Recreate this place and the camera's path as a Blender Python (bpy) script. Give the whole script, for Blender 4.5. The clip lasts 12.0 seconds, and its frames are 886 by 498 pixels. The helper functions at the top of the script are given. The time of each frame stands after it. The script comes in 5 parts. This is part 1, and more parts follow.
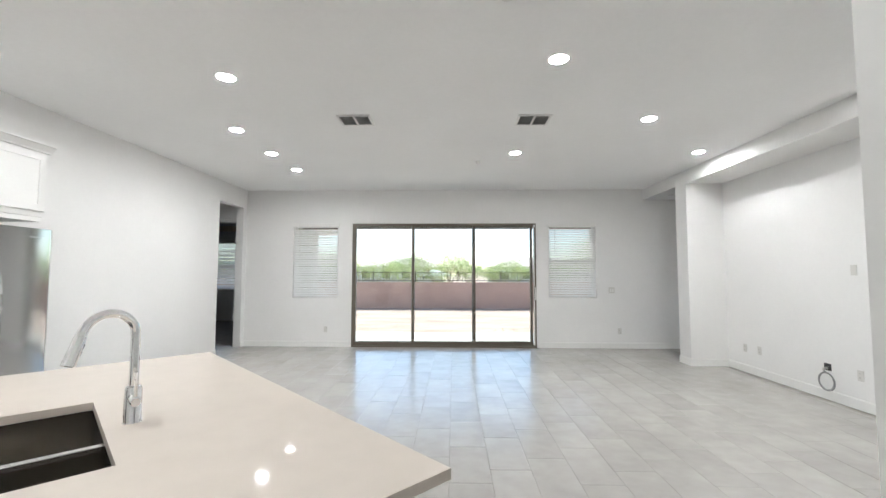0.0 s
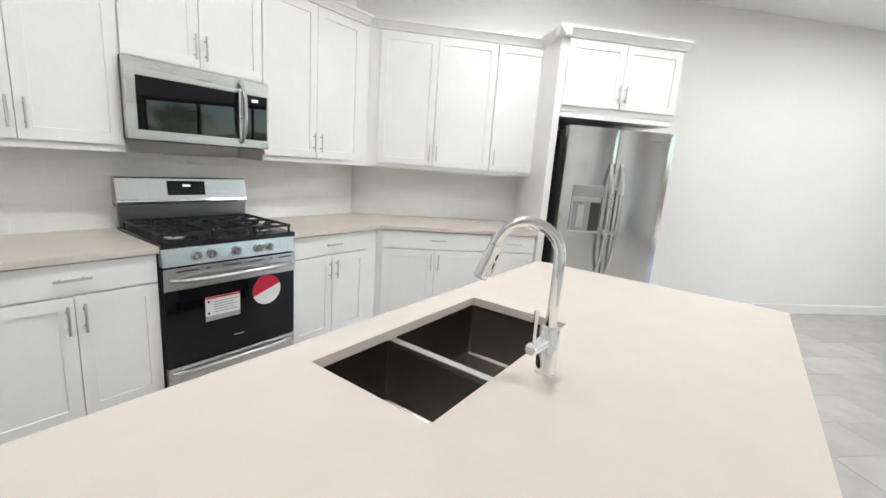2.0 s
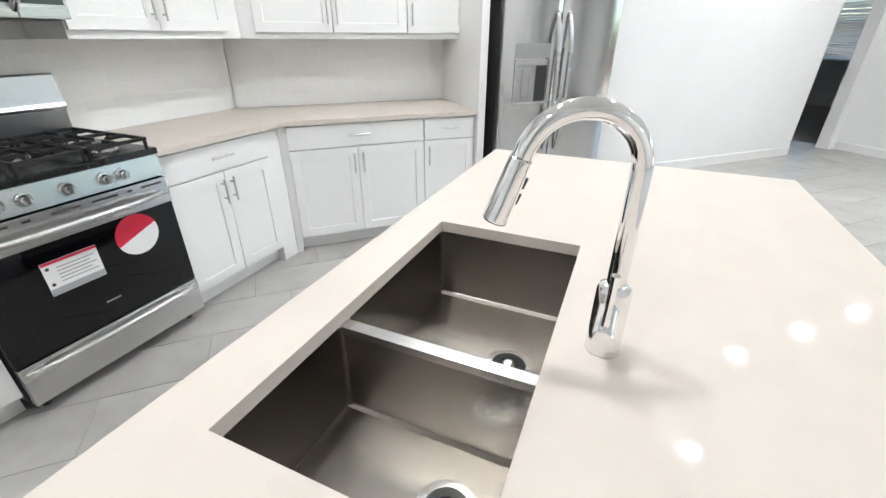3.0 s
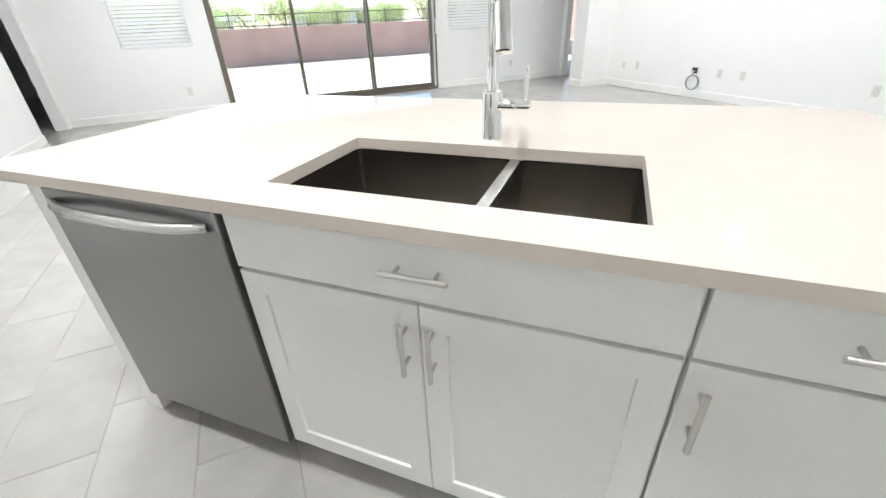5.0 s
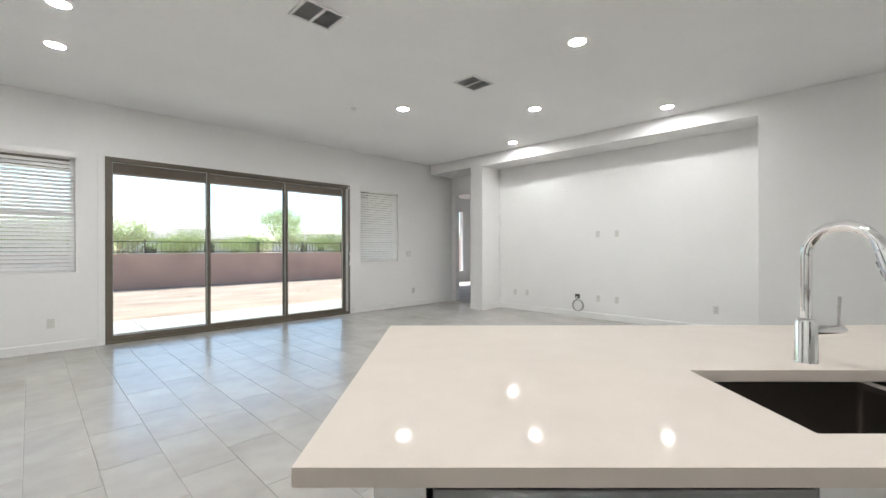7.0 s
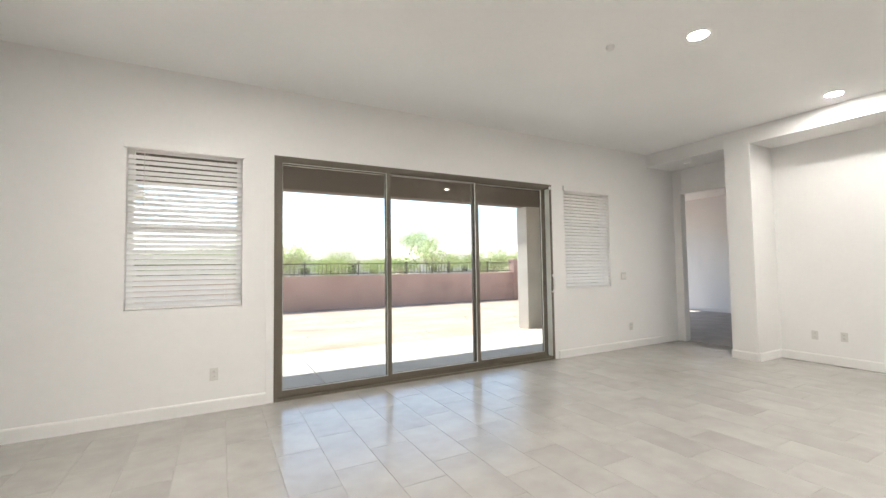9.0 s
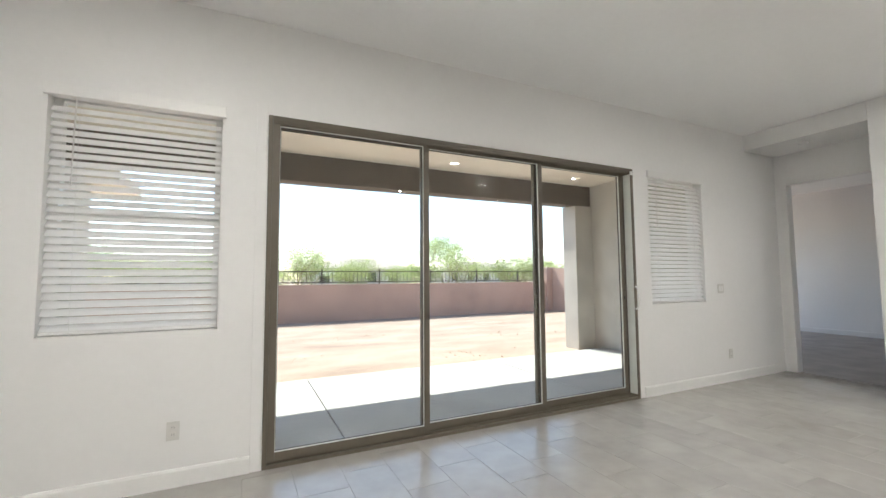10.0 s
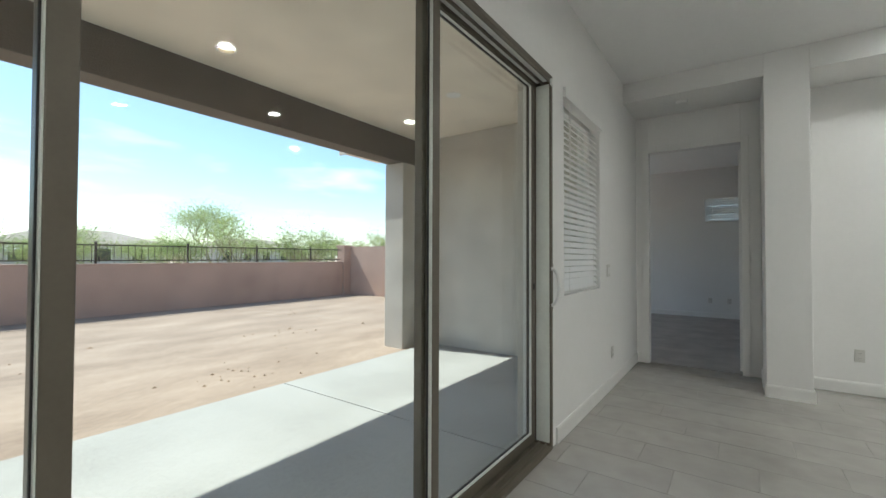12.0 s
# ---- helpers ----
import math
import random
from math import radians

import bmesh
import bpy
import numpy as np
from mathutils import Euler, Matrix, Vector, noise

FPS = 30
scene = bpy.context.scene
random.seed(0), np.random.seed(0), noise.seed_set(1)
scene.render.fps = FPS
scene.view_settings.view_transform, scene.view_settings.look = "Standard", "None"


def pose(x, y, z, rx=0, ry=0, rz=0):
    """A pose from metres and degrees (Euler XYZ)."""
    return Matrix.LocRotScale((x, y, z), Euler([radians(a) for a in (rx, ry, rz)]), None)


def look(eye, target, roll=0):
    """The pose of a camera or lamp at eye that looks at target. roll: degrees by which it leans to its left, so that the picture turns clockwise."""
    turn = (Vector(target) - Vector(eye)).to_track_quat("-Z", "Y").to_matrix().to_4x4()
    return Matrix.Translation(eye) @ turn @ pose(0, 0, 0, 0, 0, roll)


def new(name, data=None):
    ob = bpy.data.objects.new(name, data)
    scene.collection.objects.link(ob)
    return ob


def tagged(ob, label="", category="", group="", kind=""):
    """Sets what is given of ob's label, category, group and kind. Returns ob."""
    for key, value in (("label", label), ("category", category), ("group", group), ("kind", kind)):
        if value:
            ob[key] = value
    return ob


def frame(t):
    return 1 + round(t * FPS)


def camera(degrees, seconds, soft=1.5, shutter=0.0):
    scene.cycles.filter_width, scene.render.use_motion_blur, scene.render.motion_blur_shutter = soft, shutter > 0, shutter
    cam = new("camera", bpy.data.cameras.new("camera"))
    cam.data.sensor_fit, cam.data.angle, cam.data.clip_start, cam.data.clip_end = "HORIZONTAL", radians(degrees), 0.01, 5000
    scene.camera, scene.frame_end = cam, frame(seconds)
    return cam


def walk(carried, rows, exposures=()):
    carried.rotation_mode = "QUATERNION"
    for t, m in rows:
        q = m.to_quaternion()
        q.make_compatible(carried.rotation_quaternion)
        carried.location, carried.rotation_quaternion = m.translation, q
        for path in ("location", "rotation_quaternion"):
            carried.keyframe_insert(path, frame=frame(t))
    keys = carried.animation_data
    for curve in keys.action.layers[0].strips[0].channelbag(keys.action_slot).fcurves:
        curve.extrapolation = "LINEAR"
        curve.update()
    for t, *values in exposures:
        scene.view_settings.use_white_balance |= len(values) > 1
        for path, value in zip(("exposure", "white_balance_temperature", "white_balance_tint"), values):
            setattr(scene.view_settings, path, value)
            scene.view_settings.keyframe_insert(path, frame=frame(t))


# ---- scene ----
cam = camera(93.6, 12.0)
PATH = [
    (0, (-0.262, 0.262, 1.428), (-0.313, 2.257, 1.549), 0.1),
    (0.5, (-0.248, 0.428, 1.347), (-1.109, 2.232, 1.393), -0.2),
    (1, (-0.207, 0.736, 1.349), (-1.699, 2.067, 1.312), 0.5),
    (1.5, (-0.221, 1.077, 1.372), (-2.069, 1.823, 1.204), 2.0),
    (2, (-0.446, 1.282, 1.418), (-2.379, 1.602, 1.019), 4.3),
    (2.5, (-0.712, 1.372, 1.404), (-2.592, 1.554, 0.746), 3.8),
    (3, (-0.981, 1.283, 1.373), (-2.638, 1.935, 0.463), 0.3),
    (3.2, (-1.075, 1.21, 1.348), (-2.593, 2.086, 0.389), -1.2),
    (4.8, (-1.876, 0.751, 1.227), (-1.419, 2.417, 0.223), -3.7),
    (5, (-1.98, 0.729, 1.208), (-1.3, 2.336, 0.23), -2.5),
    (5.5, (-2.25, 0.743, 1.185), (-1.087, 2.181, 0.422), -0.6),
    (6, (-2.44, 0.917, 1.21), (-1.002, 2.274, 0.906), -0.4),
    (6.5, (-2.743, 1.182, 1.248), (-1.291, 2.557, 1.268), 1.5),
    (7, (-2.97, 1.621, 1.234), (-1.56, 3.04, 1.232), -0.1),
    (7.5, (-3.075, 2.193, 1.249), (-1.748, 3.69, 1.229), -1.9),
    (7.7, (-3.094, 2.442, 1.258), (-1.835, 3.997, 1.245), -1.9),
    (9.5, (-2.574, 4.731, 1.283), (-1.683, 6.518, 1.4), -0.5),
    (10, (-2.42, 5.377, 1.281), (-1.556, 7.176, 1.416), -0.4),
    (10.5, (-2.219, 5.991, 1.258), (-1.309, 7.766, 1.407), -0.4),
    (11, (-2.002, 6.555, 1.268), (-0.953, 8.254, 1.389), -0.2),
    (11.5, (-1.705, 7.08, 1.199), (-0.386, 8.58, 1.305), -0.1),
    (12, (-1.28, 7.5, 1.241), (0.351, 8.657, 1.28), 0.2),
]
EXPOSURES = [(0, 1.57, 6050, 8), (0.5, 1.57, 6150, 9), (1, 1.52, 6650, 12), (1.5, 1.63, 6450, 11), (2, 1.64, 6030, 8), (3, 1.85, 5880, 7), (5, 2.12, 5950, 7), (5.5, 2.12, 5750, 4), (6, 1.89, 5700, 3),
             (6.5, 1.56, 5700, 4), (7, 1.39, 6150, 8), (7.5, 1.41, 6650, 10), (9.5, 1.72, 6500, 9), (10, 1.47, 6400, 8), (10.5, 1.22, 6250, 7), (11.2, 0.9, 6100, 7), (12, 0.86, 6200, 2)]
walk(cam, [(t, look(eye, target, roll)) for t, eye, target, roll in PATH], EXPOSURES)
SKY, SUN, LAMP = 0.12, 3.8, 138.0    # lamp: radiance of a downlight lens

# ---------------------------------------------------------------- world and sun
world = bpy.data.worlds.new("sky")
scene.world = world
world.use_nodes = True
wn, wl = world.node_tree.nodes, world.node_tree.links
wn.clear()
w_sky = wn.new("ShaderNodeTexSky")
w_sky.sky_type = "NISHITA"
w_sky.sun_disc = False
w_sky.sun_elevation = radians(54)
w_sky.sun_rotation = radians(-11)
w_sky.dust_density = 0.4
w_sky.ozone_density = 1.5
w_co = wn.new("ShaderNodeTexCoord")
w_map = wn.new("ShaderNodeMapping")
w_map.inputs["Scale"].default_value = (1.2, 2.6, 7.0)
w_noise = wn.new("ShaderNodeTexNoise")
w_noise.inputs["Scale"].default_value = 1.6
w_noise.inputs["Detail"].default_value = 6
w_noise.inputs["Roughness"].default_value = 0.55
w_ramp = wn.new("ShaderNodeValToRGB")
w_ramp.color_ramp.elements[0].position, w_ramp.color_ramp.elements[0].color = 0.52, (0, 0, 0, 1)
w_ramp.color_ramp.elements[1].position, w_ramp.color_ramp.elements[1].color = 0.78, (0.75, 0.75, 0.75, 1)
w_mix = wn.new("ShaderNodeMixRGB")
w_mix.inputs["Color2"].default_value = (9.0, 9.3, 9.8, 1)
w_bg = wn.new("ShaderNodeBackground")
w_bg.inputs["Strength"].default_value = SKY
w_out = wn.new("ShaderNodeOutputWorld")
wl.new(w_co.outputs["Generated"], w_map.inputs["Vector"])
wl.new(w_map.outputs["Vector"], w_noise.inputs["Vector"])
wl.new(w_noise.outputs["Fac"], w_ramp.inputs["Fac"])
wl.new(w_ramp.outputs["Color"], w_mix.inputs["Fac"])
wl.new(w_sky.outputs["Color"], w_mix.inputs["Color1"])
wl.new(w_mix.outputs["Color"], w_bg.inputs["Color"])
wl.new(w_bg.outputs["Background"], w_out.inputs["Surface"])

sun_data = bpy.data.lights.new("sun", "SUN")
sun_data.energy, sun_data.angle, sun_data.color = SUN, radians(0.5), (1.0, 0.95, 0.88)
sun = new("sun", sun_data)
sun.matrix_world = look((-2.0, 10.0, 14.2), (0, 0, 0))


# ---------------------------------------------------------------- materials
def material(name, base, rough=0.5, metal=0.0, vary=0.06, scale=6.0, fine=60.0, bump=0.0, bump_scale=120.0,
             coat=0.0, ior=1.45, stretch=(1, 1, 1), second=None, random_amount=0.0, rough_vary=0.0, spec=0.5):
    """A principled material with colour change at two sizes, and a fine relief."""
    m = bpy.data.materials.new(name)
    m.use_nodes = True
    nt, n, li = m.node_tree, m.node_tree.nodes, m.node_tree.links
    bsdf = n["Principled BSDF"]
    bsdf.inputs["Roughness"].default_value = rough
    bsdf.inputs["Metallic"].default_value = metal
    bsdf.inputs["IOR"].default_value = ior
    bsdf.inputs["Coat Weight"].default_value = coat
    bsdf.inputs["Coat Roughness"].default_value = 0.06
    bsdf.inputs["Specular IOR Level"].default_value = spec
    co = n.new("ShaderNodeTexCoord")
    mp = n.new("ShaderNodeMapping")
    mp.inputs["Scale"].default_value = stretch
    li.new(co.outputs["Object"], mp.inputs["Vector"])
    big, small = n.new("ShaderNodeTexNoise"), n.new("ShaderNodeTexNoise")
    big.inputs["Scale"].default_value, big.inputs["Detail"].default_value = scale, 4
    small.inputs["Scale"].default_value, small.inputs["Detail"].default_value = fine, 3
    vec = mp.outputs["Vector"]
    if random_amount:
        info = n.new("ShaderNodeObjectInfo")
        add = n.new("ShaderNodeVectorMath")
        add.operation = "ADD"
        mul = n.new("ShaderNodeVectorMath")
        mul.operation = "SCALE"
        mul.inputs[0].default_value = (37.0, 53.0, 71.0)
        li.new(info.outputs["Random"], mul.inputs["Scale"])
        li.new(mp.outputs["Vector"], add.inputs[0])
        li.new(mul.outputs["Vector"], add.inputs[1])
        vec = add.outputs["Vector"]
    li.new(vec, big.inputs["Vector"])
    li.new(vec, small.inputs["Vector"])
    mixf = n.new("ShaderNodeMath")
    mixf.operation = "MULTIPLY_ADD"
    mixf.inputs[1].default_value = 0.35
    li.new(small.outputs["Fac"], mixf.inputs[0])
    half = n.new("ShaderNodeMath")
    half.operation = "MULTIPLY"
    half.inputs[1].default_value = 0.65
    li.new(big.outputs["Fac"], half.inputs[0])
    li.new(half.outputs[0], mixf.inputs[2])
    ramp = n.new("ShaderNodeValToRGB")
    lo = [max(0, c * (1 - 2 * vary)) for c in base]
    hi = [min(1, c * (1 + 2 * vary)) for c in (second or base)]
    ramp.color_ramp.elements[0].position, ramp.color_ramp.elements[0].color = 0.3, (*lo, 1)
    ramp.color_ramp.elements[1].position, ramp.color_ramp.elements[1].color = 0.7, (*hi, 1)
    li.new(mixf.outputs[0], ramp.inputs["Fac"])
    out = ramp.outputs["Color"]
    if random_amount:
        hsv = n.new("ShaderNodeHueSaturation")
        rng = n.new("ShaderNodeMapRange")
        rng.inputs["To Min"].default_value, rng.inputs["To Max"].default_value = 1 - random_amount, 1 + random_amount
        li.new(info.outputs["Random"], rng.inputs["Value"])
        li.new(rng.outputs["Result"], hsv.inputs["Value"])
        li.new(out, hsv.inputs["Color"])
        out = hsv.outputs["Color"]
    li.new(out, bsdf.inputs["Base Color"])
    if rough_vary:
        rr = n.new("ShaderNodeMapRange")
        rr.inputs["To Min"].default_value, rr.inputs["To Max"].default_value = max(0.02, rough - rough_vary), rough + rough_vary
        li.new(big.outputs["Fac"], rr.inputs["Value"])
        li.new(rr.outputs["Result"], bsdf.inputs["Roughness"])
    if bump:
        bn = n.new("ShaderNodeTexNoise")
        bn.inputs["Scale"].default_value, bn.inputs["Detail"].default_value = bump_scale, 3
        bp = n.new("ShaderNodeBump")
        bp.inputs["Strength"].default_value, bp.inputs["Distance"].default_value = bump, 0.01
        li.new(vec, bn.inputs["Vector"])
        li.new(bn.outputs["Fac"], bp.inputs["Height"])
        li.new(bp.outputs["Normal"], bsdf.inputs["Normal"])
    return m


def glowing(name, colour, strength):
    m = bpy.data.materials.new(name)
    m.use_nodes = True
    n = m.node_tree.nodes
    n.clear()
    e, o = n.new("ShaderNodeEmission"), n.new("ShaderNodeOutputMaterial")
    e.inputs["Color"].default_value, e.inputs["Strength"].default_value = (*colour, 1), strength
    m.node_tree.links.new(e.outputs[0], o.inputs["Surface"])
    return m


def glass_material(name, tint):
    """Thin flat window glass: clear, with a reflection that grows towards grazing angles."""
    m = bpy.data.materials.new(name)
    m.use_nodes = True
    n, li = m.node_tree.nodes, m.node_tree.links
    n.clear()
    lw = n.new("ShaderNodeLayerWeight")
    lw.inputs["Blend"].default_value = 0.5
    p = n.new("ShaderNodeMath")
    p.operation = "POWER"
    p.inputs[1].default_value = 5.0
    q = n.new("ShaderNodeMath")
    q.operation = "MULTIPLY_ADD"
    q.inputs[1].default_value, q.inputs[2].default_value = 0.95, 0.022
    clear, gloss, mx, out = n.new("ShaderNodeBsdfTransparent"), n.new("ShaderNodeBsdfGlossy"), n.new("ShaderNodeMixShader"), n.new("ShaderNodeOutputMaterial")
    clear.inputs["Color"].default_value = (*tint, 1)
    gloss.inputs["Roughness"].default_value = 0.0
    li.new(lw.outputs["Facing"], p.inputs[0])
    li.new(p.outputs[0], q.inputs[0])
    li.new(q.outputs[0], mx.inputs[0])
    li.new(clear.outputs[0], mx.inputs[1])
    li.new(gloss.outputs[0], mx.inputs[2])
    li.new(mx.outputs[0], out.inputs["Surface"])
    return m


def slat_material(name):
    m = bpy.data.materials.new(name)
    m.use_nodes = True
    n, li = m.node_tree.nodes, m.node_tree.links
    b = n["Principled BSDF"]
    b.inputs["Base Color"].default_value = (0.90, 0.895, 0.88, 1)
    b.inputs["Roughness"].default_value = 0.4
    t = n.new("ShaderNodeBsdfTranslucent")
    t.inputs["Color"].default_value = (0.97, 0.97, 0.97, 1)
    mx = n.new("ShaderNodeMixShader")
    mx.inputs[0].default_value = 0.38
    li.new(b.outputs[0], mx.inputs[1])
    li.new(t.outputs[0], mx.inputs[2])
    li.new(mx.outputs[0], n["Material Output"].inputs["Surface"])
    return m


def leaf_material(name, base):
    m = bpy.data.materials.new(name)
    m.use_nodes = True
    n, li = m.node_tree.nodes, m.node_tree.links
    b = n["Principled BSDF"]
    b.inputs["Roughness"].default_value = 0.6
    g = n.new("ShaderNodeNewGeometry")
    r = n.new("ShaderNodeValToRGB")
    r.color_ramp.elements[0].color = (*[c * 0.6 for c in base], 1)
    r.color_ramp.elements[1].color = (*[c * 1.5 for c in base], 1)
    li.new(g.outputs["Random Per Island"], r.inputs["Fac"])
    li.new(r.outputs["Color"], b.inputs["Base Color"])
    t = n.new("ShaderNodeBsdfTranslucent")
    li.new(r.outputs["Color"], t.inputs["Color"])
    mx = n.new("ShaderNodeMixShader")
    mx.inputs[0].default_value = 0.55
    li.new(b.outputs[0], mx.inputs[1])
    li.new(t.outputs[0], mx.inputs[2])
    li.new(mx.outputs[0], n["Material Output"].inputs["Surface"])
    return m


WALL = material("wall_paint", (0.83, 0.82, 0.805), 0.65, vary=0.012, scale=1.2, fine=25, bump=0.06, bump_scale=160, spec=0.3)
CEIL = material("ceiling_paint", (0.91, 0.905, 0.895), 0.75, vary=0.012, scale=1.0, fine=25, bump=0.08, bump_scale=140, spec=0.2)
TRIM = material("trim_paint", (0.82, 0.81, 0.79), 0.35, vary=0.015, scale=3, fine=40, bump=0.02, bump_scale=60)
CAB = material("cabinet_paint", (0.83, 0.82, 0.80), 0.38, vary=0.015, scale=2.5, fine=60, bump=0.02, bump_scale=50)
QUARTZ = material("white_quartz", (0.61, 0.55, 0.49), 0.05, spec=0.022, vary=0.015, scale=9, fine=260, rough_vary=0.015)
STEEL = material("stainless_steel", (0.60, 0.60, 0.595), 0.13, 1.0, vary=0.02, scale=3, fine=180, stretch=(1, 1, 0.03), bump=0.012, bump_scale=220, rough_vary=0.04)
STEEL_SIDE = material("brushed_steel_across", (0.58, 0.575, 0.565), 0.27, 1.0, vary=0.06, scale=3, fine=180, stretch=(0.03, 1, 1), bump=0.04, bump_scale=220, rough_vary=0.06)
# Darker than the other steel: the shade inside the bowls is in this colour.
SINK_STEEL = material("shaded_sink_steel", (0.31, 0.285, 0.255), 0.26, 1.0, vary=0.03, scale=3, fine=160, stretch=(0.06, 0.06, 1), bump=0.03, bump_scale=220, rough_vary=0.05)
DARK_STEEL = material("dark_stainless", (0.29, 0.285, 0.28), 0.30, 1.0, vary=0.018, scale=3, fine=180, stretch=(0.04, 1, 1), rough_vary=0.06)
CHROME = material("polished_chrome", (0.86, 0.86, 0.86), 0.04, 1.0, vary=0.01, scale=4, fine=30, rough_vary=0.01)
NICKEL = material("brushed_nickel", (0.62, 0.60, 0.57), 0.28, 1.0, vary=0.03, scale=6, fine=90)
BLACK_GLASS = material("black_glass", (0.004, 0.004, 0.005), 0.02, vary=0.05, scale=4, fine=50, spec=0.5)
BLACK = material("black_enamel", (0.012, 0.012, 0.012), 0.22, vary=0.1, scale=6, fine=80, rough_vary=0.06)
IRON = material("cast_iron", (0.010, 0.0095, 0.009), 0.55, vary=0.12, scale=15, fine=150, bump=0.15, bump_scale=180)
DARK = material("dark_grey_plastic", (0.035, 0.034, 0.033), 0.5, vary=0.08, scale=8, fine=90)
GREY = material("grey_plastic", (0.28, 0.28, 0.275), 0.4, vary=0.04, scale=8, fine=90)
VENT_SHADE = material("vent_shade_grey", (0.46, 0.46, 0.45), 0.5, vary=0.03, scale=8, fine=90)
PLATE = material("ivory_plastic", (0.66, 0.645, 0.61), 0.35, vary=0.015, scale=10, fine=80)
WHITE_PLASTIC = material("white_plastic", (0.80, 0.79, 0.77), 0.3, vary=0.015, scale=10, fine=80)
TILE = material("porcelain_tile", (0.405, 0.385, 0.36), 0.23, vary=0.05, scale=1.3, fine=7, second=(0.445, 0.425, 0.40), bump=0.008,
                bump_scale=30, random_amount=0.02, rough_vary=0.05, spec=0.8)
GROUT = material("floor_grout", (0.34, 0.325, 0.30), 0.9, vary=0.08, scale=6, fine=120, bump=0.1, bump_scale=300)
SUBWAY = material("glazed_tile", (0.82, 0.81, 0.785), 0.06, vary=0.012, scale=9, fine=40, bump=0.03, bump_scale=14, random_amount=0.012)
SPLASH_GROUT = material("white_grout", (0.83, 0.82, 0.795), 0.9, vary=0.03, scale=9, fine=140)
JAMB = material("pale_aluminium", (0.76, 0.78, 0.73), 0.35, vary=0.04, scale=5, fine=60)
BRONZE = material("taupe_aluminium", (0.145, 0.124, 0.094), 0.40, vary=0.05, scale=5, fine=90, rough_vary=0.05)
GLASS = glass_material("clear_glass", (0.97, 0.99, 0.98))
SLAT = slat_material("blind_slat")
STUCCO = material("grey_stucco", (0.56, 0.53, 0.485), 0.92, vary=0.08, scale=2.0, fine=60, bump=0.5, bump_scale=70)
STUCCO_DARK = material("taupe_stucco", (0.17, 0.145, 0.125), 0.92, vary=0.08, scale=2.0, fine=60, bump=0.5, bump_scale=70)
STUCCO_PALE = material("cream_stucco", (0.80, 0.73, 0.63), 0.92, vary=0.05, scale=2.0, fine=60, bump=0.35, bump_scale=90)
YARD_WALL = material("pink_stucco", (0.54, 0.375, 0.30), 0.93, vary=0.09, scale=1.2, fine=40, bump=0.4, bump_scale=60)
CONCRETE = material("patio_concrete", (0.385, 0.382, 0.360), 0.82, vary=0.09, scale=0.9, fine=40, bump=0.12, bump_scale=120, second=(0.40, 0.40, 0.39))
DIRT = material("desert_dirt", (0.29, 0.215, 0.165), 0.95, vary=0.08, scale=1.1, fine=22, second=(0.39, 0.305, 0.24), bump=0.6, bump_scale=16, stretch=(0.6, 1.5, 1.0))
STONE = material("dirt_clod", (0.33, 0.23, 0.16), 0.95, vary=0.15, scale=8, fine=40, bump=0.4, bump_scale=50)
LEAF = leaf_material("palo_verde_leaf", (0.34, 0.41, 0.17))
LEAF_DARK = leaf_material("shrub_leaf", (0.23, 0.30, 0.12))
BARK = material("green_bark", (0.30, 0.28, 0.17), 0.85, vary=0.15, scale=6, fine=40, bump=0.3, bump_scale=40)
BLACK_IRON = material("dark_iron_paint", (0.07, 0.052, 0.042), 0.5, vary=0.1, scale=8, fine=60)
ROOF = material("clay_roof_tile", (0.38, 0.33, 0.29), 0.85, vary=0.15, scale=1.5, fine=12, bump=0.4, bump_scale=12)
CARPET = material("grey_carpet", (0.42, 0.40, 0.38), 1.0, vary=0.10, scale=3, fine=180, bump=0.6, bump_scale=260)
CANVAS = material("pale_canvas", (0.55, 0.60, 0.58), 0.85, vary=0.04, scale=3, fine=60)
RED_PAPER = material("red_paper", (0.62, 0.02, 0.05), 0.5, vary=0.04, scale=8, fine=80)
WHITE_PAPER = material("white_paper", (0.75, 0.74, 0.73), 0.6, vary=0.02, scale=8, fine=80)
GREY_PRINT = material("grey_print", (0.35, 0.35, 0.36), 0.6, vary=0.03, scale=8, fine=80)
DOWNLIGHT = glowing("downlight_glow", (1.0, 0.97, 0.93), LAMP)
PATIO_GLOW = glowing("patio_light_glow", (1.0, 0.78, 0.52), 0.4)
DIGITS = glowing("display_glow", (0.85, 0.95, 1.0), 0.7)


# ---------------------------------------------------------------- builders
def box(bm, x0, x1, y0, y1, z0, z1):
    """Adds a box to a bmesh and returns its vertices."""
    v = [bm.verts.new((x, y, z)) for z in (z0, z1) for y in (y0, y1) for x in (x0, x1)]
    for a in ((0, 2, 3, 1), (4, 5, 7, 6), (0, 1, 5, 4), (2, 6, 7, 3), (0, 4, 6, 2), (1, 3, 7, 5)):
        bm.faces.new([v[i] for i in a])
    return v


def ring(bm, c, axis_a, axis_b, r, n):
    return [bm.verts.new(c + (axis_a * math.cos(2 * math.pi * i / n) + axis_b * math.sin(2 * math.pi * i / n)) * r) for i in range(n)]


